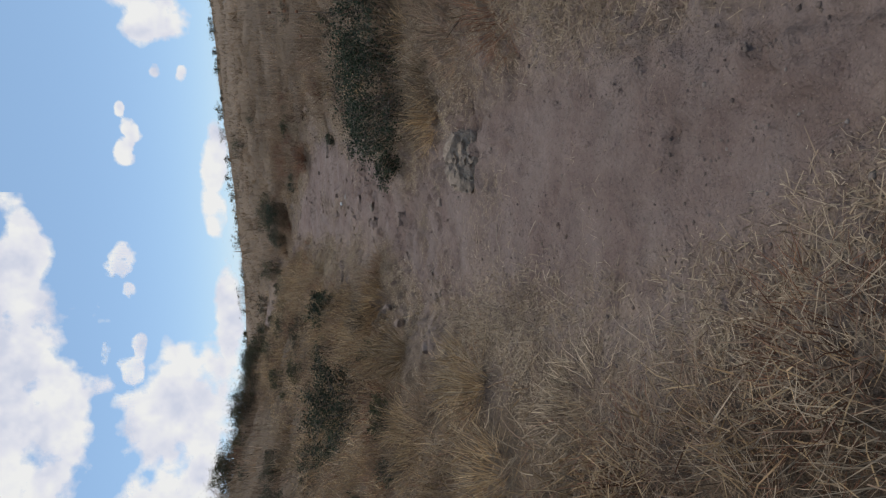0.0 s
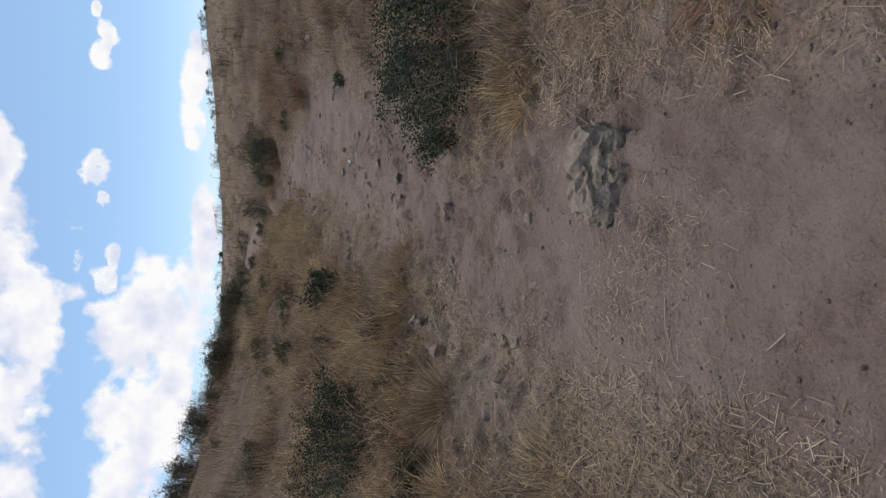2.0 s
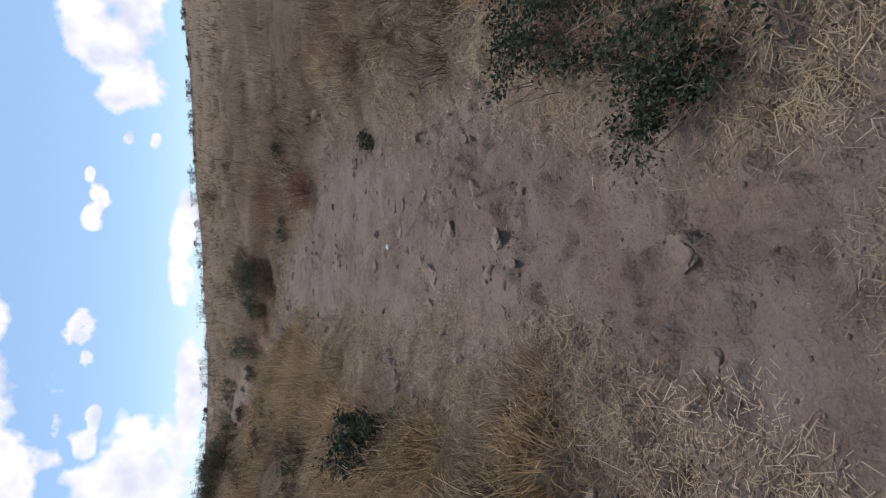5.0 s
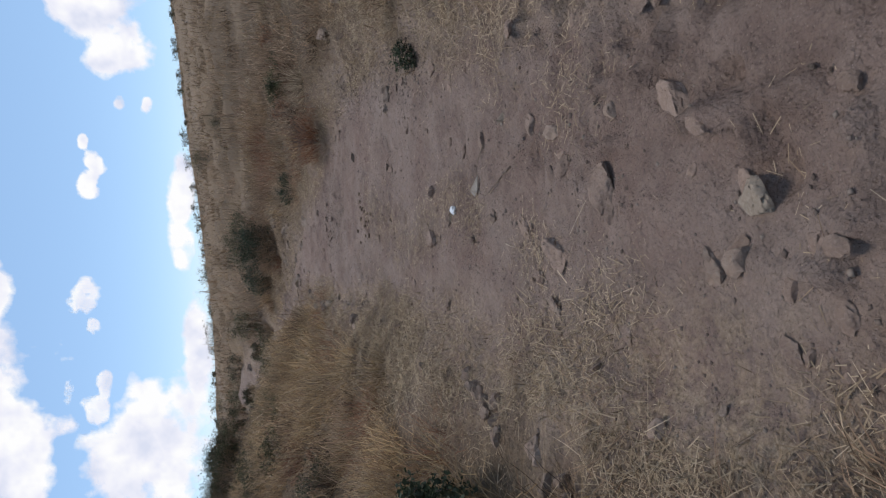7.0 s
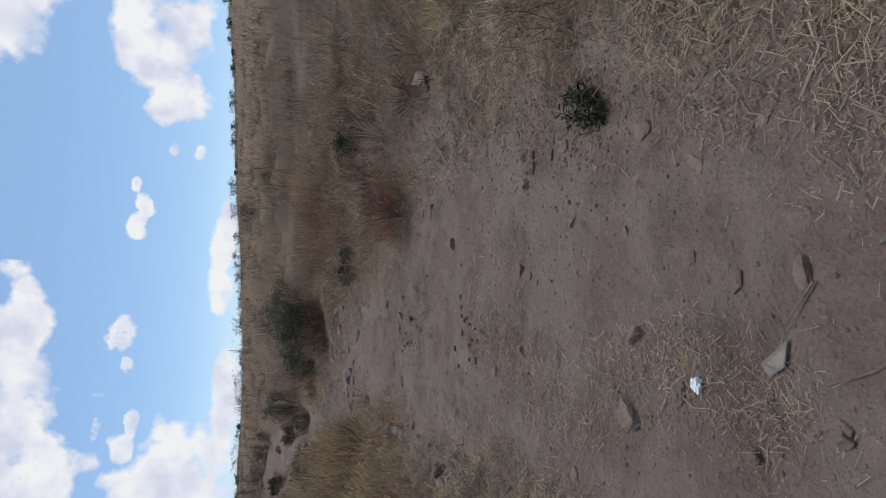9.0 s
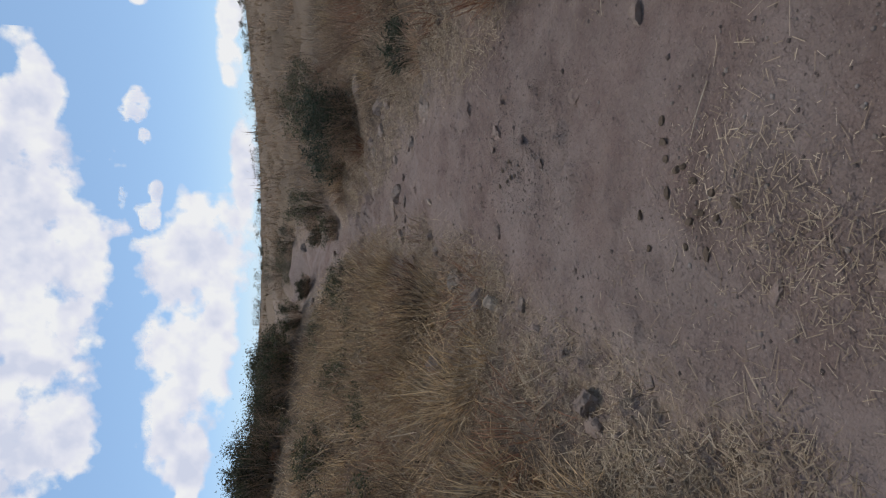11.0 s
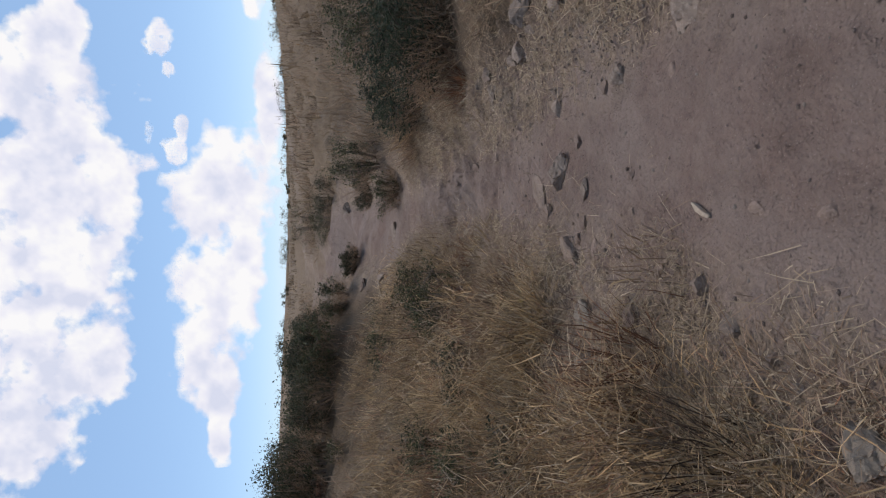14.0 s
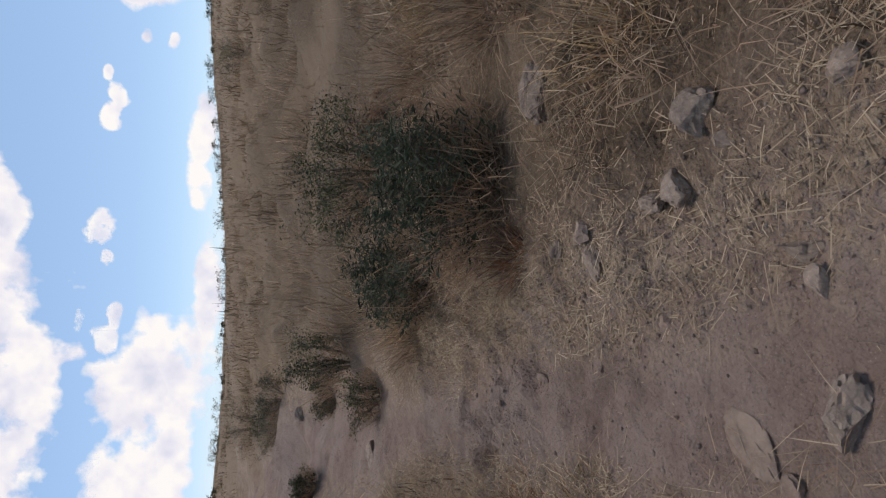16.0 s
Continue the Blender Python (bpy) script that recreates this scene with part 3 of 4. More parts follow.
# bent stalks tangled through the standing grass
for box, n, material, lift in (((-3.0, 0.6, 0, 21), 64000, GOLD, 0.24), ((-3.0, 0.6, 0, 21), 30000, STRAW, 0.26), ((-3.0, 0.6, 0, 21), 12000, RUSSET, 0.2), ((0.4, 4.0, 0, 20), 34000, BROWN, 0.2), ((0.4, 4.0, 0, 20), 20000, STRAW, 0.2)):
    x, y = scatter(n, *box, lambda a, b: grassiness(a, b, 0.3, 0.5, 2.0))
    m = len(x)
    roots = on_ground(x, y, 0.0) + np.array([0, 0, lift]) * (rng.rand(m) ** 0.8 * lumps(x, y))[:, None]
    old = (fbm2(x, y, 3.0, 3, 53) - 0.5) * 2.4 + rng.normal(0, 0.4, m)
    blades("tangled_grass", roots, rng.uniform(0.07, 0.24, m), rng.uniform(0.6, 1.7, m), rng.rand(m) * 6.283, rng.uniform(0.003, 0.006, m), material, "bent dry stalks tangled through the standing grass", "grass", 1.6, plant_tone=old)

# ---- shrubs ----


def tube(bm, points, r0, r1, sides=5):
    """A tapering round stem through points."""
    rings = []
    for i, p in enumerate(points):
        p = Vector(p)
        d = (Vector(points[min(i + 1, len(points) - 1)]) - Vector(points[max(i - 1, 0)])).normalized()
        a = d.orthogonal().normalized()
        c = d.cross(a)
        r = r0 + (r1 - r0) * i / (len(points) - 1)
        rings.append([bm.verts.new(p + (a * math.cos(k * 6.2832 / sides) + c * math.sin(k * 6.2832 / sides)) * r) for k in range(sides)])
    for a, b in zip(rings, rings[1:]):
        for k in range(sides):
            bm.faces.new((a[k], a[(k + 1) % sides], b[(k + 1) % sides], b[k]))


def leaf_mesh(centres, size, material, name, flat=0.5, slim=0.5):
    """Many small folded leaves, two triangles each."""
    n = len(centres)
    d = rng.normal(0, 1, (n, 3))
    d[:, 2] *= flat
    d[:, 2] += 0.25
    d /= np.linalg.norm(d, axis=1)[:, None]
    s = np.cross(d, rng.normal(0, 1, (n, 3)))
    s /= np.linalg.norm(s, axis=1)[:, None] + 1e-6
    size = (size * rng.uniform(0.6, 1.4, n))[:, None]
    v = np.stack([centres, centres + d * size * 0.5 + s * size * slim * 0.5, centres + d * size, centres + d * size * 0.5 - s * size * slim * 0.5 + np.array([0, 0, 0.1]) * size], 1).reshape(-1, 3)
    b = (np.arange(n) * 4)[:, None]
    t = np.concatenate([b + np.array([[0, 1, 2]]), b + np.array([[0, 2, 3]])], 1).reshape(-1, 3)
    return fast_mesh(name, v, t, material)


def shrub(name, at, size, label, leaf, material, leaves=2500, stems=9, twigs=0, twig_material=None, slim=0.5, seed=1, category="shrub", group="", stem_material=None):
    """A low bush: an Empty at its foot with its stems, its leafy crown and its dry twigs."""
    global rng
    keep, rng = rng, np.random.RandomState(seed)
    sx, sy, sz = size
    base = float(height(at[0], at[1])) - 0.02
    ob = new(name)
    ob.location = (at[0], at[1], base)
    tips = []
    for k in range(stems):
        a, rr = rng.rand() * 6.283, 0.25 + 0.65 * rng.rand()
        end = Vector((math.cos(a) * sx * rr, math.sin(a) * sy * rr, sz * (0.95 - 0.55 * rr * rr) * rng.uniform(0.7, 1.1)))
        root = Vector((math.cos(a) * sx * 0.18, math.sin(a) * sy * 0.18, 0))
        midp = root.lerp(end, 0.5) + Vector((rng.normal(0, 0.05) * sx, rng.normal(0, 0.05) * sy, sz * 0.15))
        bm = bmesh.new()
        tube(bm, [root, midp, end], 0.007 + 0.012 * sz, 0.003, 5)
        for _ in range(3):
            f = rng.uniform(0.4, 1)
            s0 = midp.lerp(end, f)
            s1 = s0 + Vector((rng.normal(0, 0.2) * sx, rng.normal(0, 0.2) * sy, rng.uniform(0.02, 0.25) * sz))
            tube(bm, [s0, s0.lerp(s1, 0.5) + Vector((0, 0, 0.02)), s1], 0.004, 0.0015, 4)
            tips.append(s1)
        part("stem", bm, stem_material or TWIG, ob)
        tips += [end, midp.lerp(end, 0.6), midp, root.lerp(midp, 0.55) + Vector((math.cos(a) * sx * 0.25, math.sin(a) * sy * 0.25, 0)), end * 0.8 - Vector((0, 0, end.z * 0.45))]
    t = np.array([tuple(v) for v in tips])
    which = rng.randint(0, len(t), leaves)
    pick = t[which]
    ball = rng.normal(0, 1, (leaves, 3))
    ball /= np.linalg.norm(ball, axis=1)[:, None]
    puff = rng.choice([0.1, 0.17, 0.3], leaves) * rng.rand(leaves) ** 0.5
    c = pick + puff[:, None] * ball * np.array([sx, sy, sz])
    c[:, 2] = np.abs(c[:, 2]) + 0.01
    crown = leaf_mesh(c, leaf, material, "crown", 0.6, slim)
    crown.parent = ob
    set_plant_tone(crown, np.repeat(rng.normal(0, 0.4, len(t))[which] + rng.normal(0, 0.2, leaves), 4))
    if twigs:
        n = twigs
        a, rr = rng.rand(n) * 6.283, np.sqrt(rng.rand(n))
        roots = np.stack([np.cos(a) * sx * rr * 0.8, np.sin(a) * sy * rr * 0.8, rng.rand(n) * sz * 0.4], -1)
        tw = blades("twig_tangle", roots, rng.uniform(0.3, 0.9, n) * sz, rng.uniform(0.2, 1.3, n), a + rng.normal(0, 0.9, n), 0.0055, twig_material or BROWN, kind="", curl=0.9)
        tw.parent = ob
        tagged(tw, "tangle of dry leafless twigs")
    rng = keep
    return tagged(ob, label, category, group)


# the leafy shrub that leans over the path
shrub("shrub", (1.55, 6.0), (0.85, 0.62, 0.55), "grey-green leafy shrub spreading over the edge of the path", 0.022, LEAF, 9000, 16, 260, BROWN, 0.55, 11)
shrub("shrub", (2.1, 6.1), (0.55, 0.5, 0.55), "grey-green leafy shrub with pale seed stalks in it", 0.022, LEAF, 6000, 12, 160, STRAW, 0.55, 27)
shrub("shrub", (0.95, 6.5), (0.32, 0.42, 0.26), "low grey-green sprawling shrub at the path's edge", 0.02, LEAF, 3600, 9, 60, BROWN, 0.55, 12)
shrub("shrub", (1.3, 7.15), (0.36, 0.45, 0.36), "grey-green sprawling shrub with dry stalks in it", 0.02, LEAF, 4000, 11, 200, BROWN, 0.55, 25)
shrub("shrub", (2.6, 5.9), (0.8, 0.55, 0.6), "tall grey-green leafy shrub with dry grass in it", 0.024, LEAF, 5000, 12, 200, BROWN, 0.55, 13)
shrub("shrub", (-1.7, 7.5), (0.64, 0.5, 0.56), "dark green dense shrub standing in golden grass", 0.022, LEAF, 10000, 15, 60, GOLD, 0.5, 14)
shrub("shrub", (-0.86, 9.75), (0.36, 0.36, 0.38), "small dark green leafy bush in the dry grass", 0.028, LEAF, 3000, 10, 0, None, 0.6, 15)
shrub("shrub", (1.0, 18.75), (0.52, 0.45, 0.56), "dark green broom bush full of dry twigs", 0.045, BROOM, 6500, 24, 900, BROWN, 0.15, 16)
shrub("shrub", (0.5, 19.85), (0.4, 0.42, 0.45), "blue-green broom bush with grey dry foot", 0.045, BROOM, 4800, 16, 700, BROWN, 0.15, 17)
shrub("shrub", (1.25, 20.6), (0.6, 0.55, 0.6), "olive green bush with withered branches", 0.028, OLIVE, 7000, 16, 500, BROWN, 0.3, 18)
shrub("shrub", (1.6, 15.85), (0.22, 0.2, 0.2), "small green tufted bush on the verge", 0.04, BROOM, 1400, 7, 60, STRAW, 0.15, 19)
shrub("shrub", (-0.8, 18.1), (0.3, 0.28, 0.36), "olive grey-green flowering weed in the grass", 0.022, OLIVE, 2600, 10, 120, BROWN, 0.4, 20)
shrub("shrub", (1.82, 11.05), (0.14, 0.12, 0.13), "tiny dark green thorny plant by the stones", 0.03, LEAF, 700, 6, 30, STRAW, 0.25, 21)
shrub("shrub", (1.9, 14.2), (0.3, 0.25, 0.36), "russet dried-up thistle bush", 0.02, RUSSET, 900, 9, 420, RUSSET, 0.3, 22)
shrub("shrub", (-0.72, 21.6), (0.3, 0.3, 0.34), "grey twiggy half-dead bush beside the path", 0.022, OLIVE, 3000, 11, 420, BROWN, 0.3, 23)
hedge = np.random.RandomState(35)
for k in range(46):
    if k < 20:
        f = k / 19
        x, y = np.interp(f, [0, 0.35, 0.6, 1], [-3.1, -4.4, -5.6, -8.5]) + hedge.uniform(-0.2, 0.2), np.interp(f, [0, 0.35, 0.6, 1], [22.7, 21.5, 20.0, 17.5]) + hedge.uniform(-0.4, 0.4)
        z = hedge.uniform(0.5, 0.75)
    else:
        y = 23.5 + (k - 20) * 0.75 + hedge.uniform(-0.3, 0.3)
        x, z = np.interp(y, [23, 27.4, 31.5, 36, 43], [-5.6, -6.1, -7.2, -8.6, -10.8]) - abs(hedge.normal(0, 0.6)), hedge.uniform(0.55, 0.85)
    shrub("shrub", (x, y), (z, z * 0.9, z * hedge.uniform(0.8, 1.15)), "dark green twiggy bush in a hedge along the hill", 0.036, [DARK, OLIVE, DARK][k % 3], 3600, 11, 260, BROWN, 0.4, 30 + k, group="hedge along the hill")
for k, (x, y, s, h) in enumerate([(-3.3, 10.9, 0.4, 0.35), (-2.3, 17.0, 0.45, 0.4), (-1.95, 26.6, 0.5, 0.45), (-3.0, 29.0, 0.6, 0.5), (5.5, 13.5, 0.7, 0.6), (2.9, 15.3, 0.3, 0.3), (5.8, 30, 0.8, 0.6), (5.1, 33.5, 0.8, 0.6)] ):
    shrub("shrub", (x, y), (s, s, h), "dark low bush standing in the dry grass", 0.022, [DARK, OLIVE][k % 2], 4000, 10, 260, BROWN, 0.4, 45 + k, group="bushes on the grassland")

line = np.random.RandomState(44)
for k in range(40):
    az, r, z = radians(-24 + k * 1.35 + line.uniform(-0.6, 0.6)), line.uniform(95, 138), line.uniform(0.5, 1.5) ** 1.2
    shrub("shrub", (0.5 + r * math.sin(az), 8 + r * math.cos(az)), (z * 1.5, z, z), "dark bush on the far skyline", 0.16, [DARK, OLIVE][k % 2], 420, 6, 30, BROWN, 0.5, 1200 + k, group="bushes on the skyline")
for k, (x, y, z, h) in enumerate([(-1.25, 15.9, 0.3, 0.2), (-1.0, 17.3, 0.26, 0.26), (-1.7, 17.6, 0.3, 0.25), (-1.6, 14.8, 0.32, 0.26), (-2.2, 15.9, 0.34, 0.3), (-1.1, 19.1, 0.26, 0.26), (-1.9, 19.6, 0.34, 0.3), (-1.4, 12.6, 0.3, 0.26), (-2.4, 13.2, 0.36, 0.3), (-1.5, 6.1, 0.24, 0.2), (-2.6, 8.6, 0.36, 0.3), (-2.9, 7.0, 0.4, 0.34), (-1.9, 11.6, 0.34, 0.28), (-3.4, 9.4, 0.4, 0.3)]):
    shrub("weed", (x, y), (z, z, h), "dark olive weed growing low in the dry grass", 0.024, [OLIVE, DARK, OLIVE][k % 3], 1800, 9, 90, BROWN, 0.4, 1300 + k, "weed", "olive weeds on the bank")

# the withered tangles at the start of the walk and along the verge


def tussock(at, spread, n, length, material, label, lean=0.55, width=0.005, seed=0, curl=0.9, group=""):
    """One clump of dry grass: its blades fan out from its foot."""
    global rng
    keep, rng = rng, np.random.RandomState(seed)
    n, width = int(n * 0.72), width * 1.4
    if stony(at[0], at[1]) > 0:
        at = (at[0] + (0.45 if at[0] > np.mean(edges(at[1])) else -0.4), at[1] + 0.1)
    ob = new("grass_tussock")
    ob.location = (at[0], at[1], float(height(at[0], at[1])) - 0.015)
    a, rr = rng.rand(n) * 6.283, np.sqrt(rng.rand(n))
    roots = np.stack([np.cos(a) * rr * spread, np.sin(a) * rr * spread, np.zeros(n)], -1)
    roots[:, 2] = height(roots[:, 0] + at[0], roots[:, 1] + at[1]) - ob.location.z - 0.015
    head = a + rng.normal(0, 0.8, n)
    size, tilt, cut = length * rng.uniform(0.4, 1.2, n), np.abs(rng.normal(0.1 + rr * lean, 0.3, n)), int(n * 0.8)
    old = rng.normal(0, 0.4) + 1.4 * (fbm2(roots[:, 0] + at[0], roots[:, 1] + at[1], 7.0, 2, 57) - 0.5) + rng.normal(0, 0.35, n)
    b = blades("blade_clump", roots[:cut], size[:cut], tilt[:cut], head[:cut], width, material, kind="", curl=curl, plant_tone=old[:cut])
    b.parent = ob
    b = blades("stalk_clump", roots[cut:], size[cut:] * 0.95, tilt[cut:], head[cut:], width * 0.8, STRAW, kind="", curl=curl)
    b.parent = ob
    tagged(b, "pale bleached stalks")
    rng = keep
    return tagged(ob, label, "grass", group)


spots = np.random.RandomState(5)
for k in range(31):
    y = 2.9 + k * 0.55 + spots.uniform(-0.2, 0.2)
    x = edges(y)[0] - spots.uniform(0.35, 1.3)
    tussock((x, y), spots.uniform(0.12, 0.24), 420, spots.uniform(0.26, 0.42), GOLD, "fan of long golden dry grass on the bank", 1.0, 0.004, 200 + k, group="tussocks on the bank")
for k in range(22):
    y = 0.6 + k * 0.8 + spots.uniform(-0.3, 0.3)
    x = edges(y)[1] + spots.uniform(0.35, 1.2)
    tussock((x, y), spots.uniform(0.12, 0.22), 360, spots.uniform(0.22, 0.38), [GOLD, BROWN, STRAW][k % 3], "clump of pale dry grass on the rising verge", 1.1, 0.004, 300 + k, group="tussocks on the rise")
for k, (x, y) in enumerate([(-0.35, 1.35), (-0.7, 1.7), (-0.5, 1.05), (-0.9, 2.2), (-1.1, 1.4), (-0.75, 2.7)]):
    tussock((x, y), 0.3, 1000, 0.2, [RUSSET, BROWN, STRAW][k % 3], "matted tangle of brown withered stalks", 1.4, 0.003, 400 + k, 1.2, "withered tangles")
for k, (x, y) in enumerate([(1.45, 2.6), (1.7, 3.2), (1.4, 3.7), (1.9, 4.1), (1.5, 4.5), (2.2, 3.4), (1.35, 2.0), (1.8, 2.2)]):
    tussock((x, y), 0.3, 1100, 0.26, [BROWN, STRAW, RUSSET, BROWN][k % 4], "matted tangle of brown and bleached grass", 1.4, 0.003, 420 + k, 1.2, "withered tangles")
for k, (x, y) in enumerate([(1.1, 5.45), (1.35, 5.3), (0.45, 16.0), (1.45, 17.75), (1.75, 17.9), (2.0, 17.3), (-0.45, 16.6), (-0.6, 17.2), (-0.5, 15.6), (-0.9, 16.3), (-0.7, 15.0), (-0.3, 7.7), (-0.55, 7.5), (-0.7, 8.0)]):
    if k not in (2, 3, 4, 5):
        tussock((x, y), 0.22, 800, 0.28, [GOLD, STRAW, GOLD, BROWN][k % 4], "bushy clump of golden dry grass", 1.0, 0.0045, 440 + k, 1.1, "bushy dry clumps")

weedy = np.random.RandomState(63)
for k in range(20):
    y = 6.5 + k * 0.6 + weedy.uniform(-0.2, 0.2)
    x = edges(y)[0] - weedy.uniform(0.3, 2.2)
    tussock((x, y), weedy.uniform(0.1, 0.2), 380, weedy.uniform(0.26, 0.4), DEADWEED if k % 3 else RUSSET, "dark withered weed standing in the dry grass", 0.9, 0.004, 480 + k, 1.1, "withered weeds on the bank")
for k in range(14):
    y = weedy.uniform(7, 19)
    x = edges(y)[1] + weedy.uniform(0.3, 1.6)
    tussock((x, y), weedy.uniform(0.1, 0.18), 320, weedy.uniform(0.2, 0.32), DEADWEED if k % 2 else RUSSET, "dark withered weed on the rising verge", 0.9, 0.004, 530 + k, 1.1, "withered weeds on the rise")

# ---- stones ----


def rock(name, at, size, turn, label, material, seed=0, cuts=11, pits=0.1, sink=0.45, group="", category="stone", hollows=()):
    """A field stone: a ball cut by planes, roughened, half sunk in the earth."""
    r = np.random.RandomState(seed)
    bm = bmesh.new()
    bmesh.ops.create_icosphere(bm, subdivisions=5 if max(size) > 0.4 else 4 if max(size) > 0.13 else 3, radius=1.0)
    p = np.array([tuple(v.co) for v in bm.verts])
    for _ in range(cuts):
        n = r.normal(0, 1, 3)
        n /= np.linalg.norm(n)
        d = p @ n - r.uniform(0.45, 0.8)
        p = p - np.maximum(d, 0)[:, None] * n
    q = fbm(p * 1.6 + seed * 3.7 + 40, 4)
    p = p * (1 + (q - 0.5)[:, None] * 0.3)
    q = fbm(p * 5.0 + seed * 1.3 + 80, 3)
    p = p * (1 + np.minimum(q - 0.46, 0.03)[:, None] * pits * 9)
    for way, reach, depth in hollows:
        d = np.linalg.norm(p - np.array(way), axis=1)
        p = p * (1 - depth * np.clip(1.2 - d / reach, 0, 1) ** 0.7)[:, None]
    p = p * np.array(size) * 0.5
    for v, c in zip(bm.verts, p):
        v.co = c
    for f in bm.faces:
        f.smooth = True
    me = bpy.data.meshes.new(name)
    bm.to_mesh(me)
    bm.free()
    me.set_sharp_from_angle(angle=radians(32))
    me.materials.append(material)
    ob = new(name, me)
    ob.matrix_world = pose(at[0], at[1], float(height(at[0], at[1])) + size[2] * (0.5 - sink), 0, 0, turn)
    return tagged(ob, label, category, group)


rock("boulder", (0.58, 4.47), (0.6, 0.42, 0.3), -30, "pitted grey limestone boulder sunk in the path", PALE_ROCK, 3, 4, 0.1, 0.42, hollows=[((0.5, -0.3, 0.75), 0.26, 0.3), ((0.2, -0.35, 0.85), 0.16, 0.22), ((0.75, -0.1, 0.5), 0.14, 0.2), ((-0.1, -0.6, 0.6), 0.12, 0.14), ((-0.4, 0.1, 0.8), 0.12, 0.12), ((0.1, 0.3, 0.85), 0.1, 0.12)])
for k, (x, y, l, w, h, turn, kind) in enumerate([
        (-0.72, 5.26, 0.3, 0.12, 0.12, 20, 1), (-0.66, 5.4, 0.2, 0.1, 0.12, 60, 1), (-0.8, 5.42, 0.18, 0.12, 0.1, 0, 1), (-0.68, 6.43, 0.16, 0.1, 0.1, 30, 1),
        (-0.71, 6.52, 0.2, 0.1, 0.1, 80, 1), (-0.63, 7.17, 0.12, 0.1, 0.1, 10, 1), (-0.6, 7.0, 0.1, 0.08, 0.07, 50, 1), (0.32, 6.64, 0.2, 0.16, 0.1, 40, 2)]):
    rock("stone", (x, y), (l, w, h), turn, "brown field stone lying at the foot of the bank" if kind == 1 else "angular clod of hard earth on the path", [GREY_ROCK, BROWN_ROCK, CLOD][kind], 10 + k)
for k, (x, y, l, w, h, turn, kind) in enumerate([
        (0.62, 8.9, 0.26, 0.17, 0.1, 0, 2), (0.88, 8.5, 0.18, 0.14, 0.09, 70, 2), (0.53, 8.22, 0.16, 0.12, 0.1, 30, 0), (0.36, 8.27, 0.12, 0.1, 0.08, 120, 1), (0.34, 8.38, 0.15, 0.09, 0.08, 15, 1),
        (0.43, 9.27, 0.22, 0.15, 0.09, 45, 2), (0.19, 9.31, 0.14, 0.1, 0.08, 0, 1), (0.55, 9.55, 0.17, 0.13, 0.06, 20, 2), (0.94, 9.28, 0.1, 0.08, 0.06, 60, 1), (1.1, 9.75, 0.07, 0.06, 0.05, 0, 0), (0.6, 10.82, 0.15, 0.13, 0.1, 20, 2), (0.64, 9.92, 0.1, 0.08, 0.07, 70, 1),
        (0.89, 10.75, 0.15, 0.1, 0.1, 100, 2)]):
    rock("stone", (x, y), (l, w, h), turn, ["grey stone lying loose on the path", "brown stone lying loose on the path", "lump of hard earth on the path"][kind], [GREY_ROCK, BROWN_ROCK, CLOD][kind], 30 + k)
for k, (x, y, l, w, h, turn, kind) in enumerate([
        (-0.01, 13.02, 0.18, 0.14, 0.13, 20, 1), (-0.08, 12.93, 0.14, 0.1, 0.1, 80, 1), (0.08, 14.22, 0.16, 0.12, 0.13, 10, 1), (0.09, 14.68, 0.19, 0.13, 0.13, 30, 0),
        (0.11, 14.06, 0.18, 0.13, 0.12, 100, 0), (-0.63, 14.93, 0.2, 0.16, 0.15, 0, 1), (-0.44, 14.55, 0.17, 0.14, 0.14, 40, 1), (0.23, 15.44, 0.1, 0.08, 0.08, 0, 1), (-0.16, 16.17, 0.15, 0.1, 0.1, 60, 0),
        (-0.33, 16.0, 0.17, 0.12, 0.1, 10, 0)]):
    rock("stone", (x, y), (l, w, h), turn, ["pale weathered stone at the grassy edge of the path", "brown stone bedded in the grassy edge"][kind], [GREY_ROCK, BROWN_ROCK][kind], 50 + k)
for k, (x, y, l, w, h, turn, kind) in enumerate([
        (1.14, 15.76, 0.34, 0.13, 0.1, 15, 0), (0.21, 16.98, 0.28, 0.15, 0.06, 50, 1), (0.39, 16.68, 0.2, 0.14, 0.15, 20, 0), (0.02, 16.5, 0.26, 0.18, 0.08, 70, 1), (0.36, 16.4, 0.14, 0.09, 0.06, 0, 0),
        (0.76, 16.85, 0.2, 0.09, 0.09, 80, 0), (0.68, 16.78, 0.11, 0.08, 0.07, 30, 0), (1.14, 17.15, 0.17, 0.15, 0.15, 20, 0), (1.06, 17.06, 0.1, 0.06, 0.06, 60, 0), (0.94, 17.3, 0.16, 0.12, 0.12, 0, 0),
        (0.9, 17.45, 0.14, 0.1, 0.1, 110, 0)]):
    rock("stone", (x, y), (l, w, h), turn, ["pale angular stone among straw on the verge", "flat dark stone bedded in the path"][kind], [TAN_ROCK, BROWN_ROCK][kind], 70 + k, sink=0.44 if kind == 0 else 0.47)
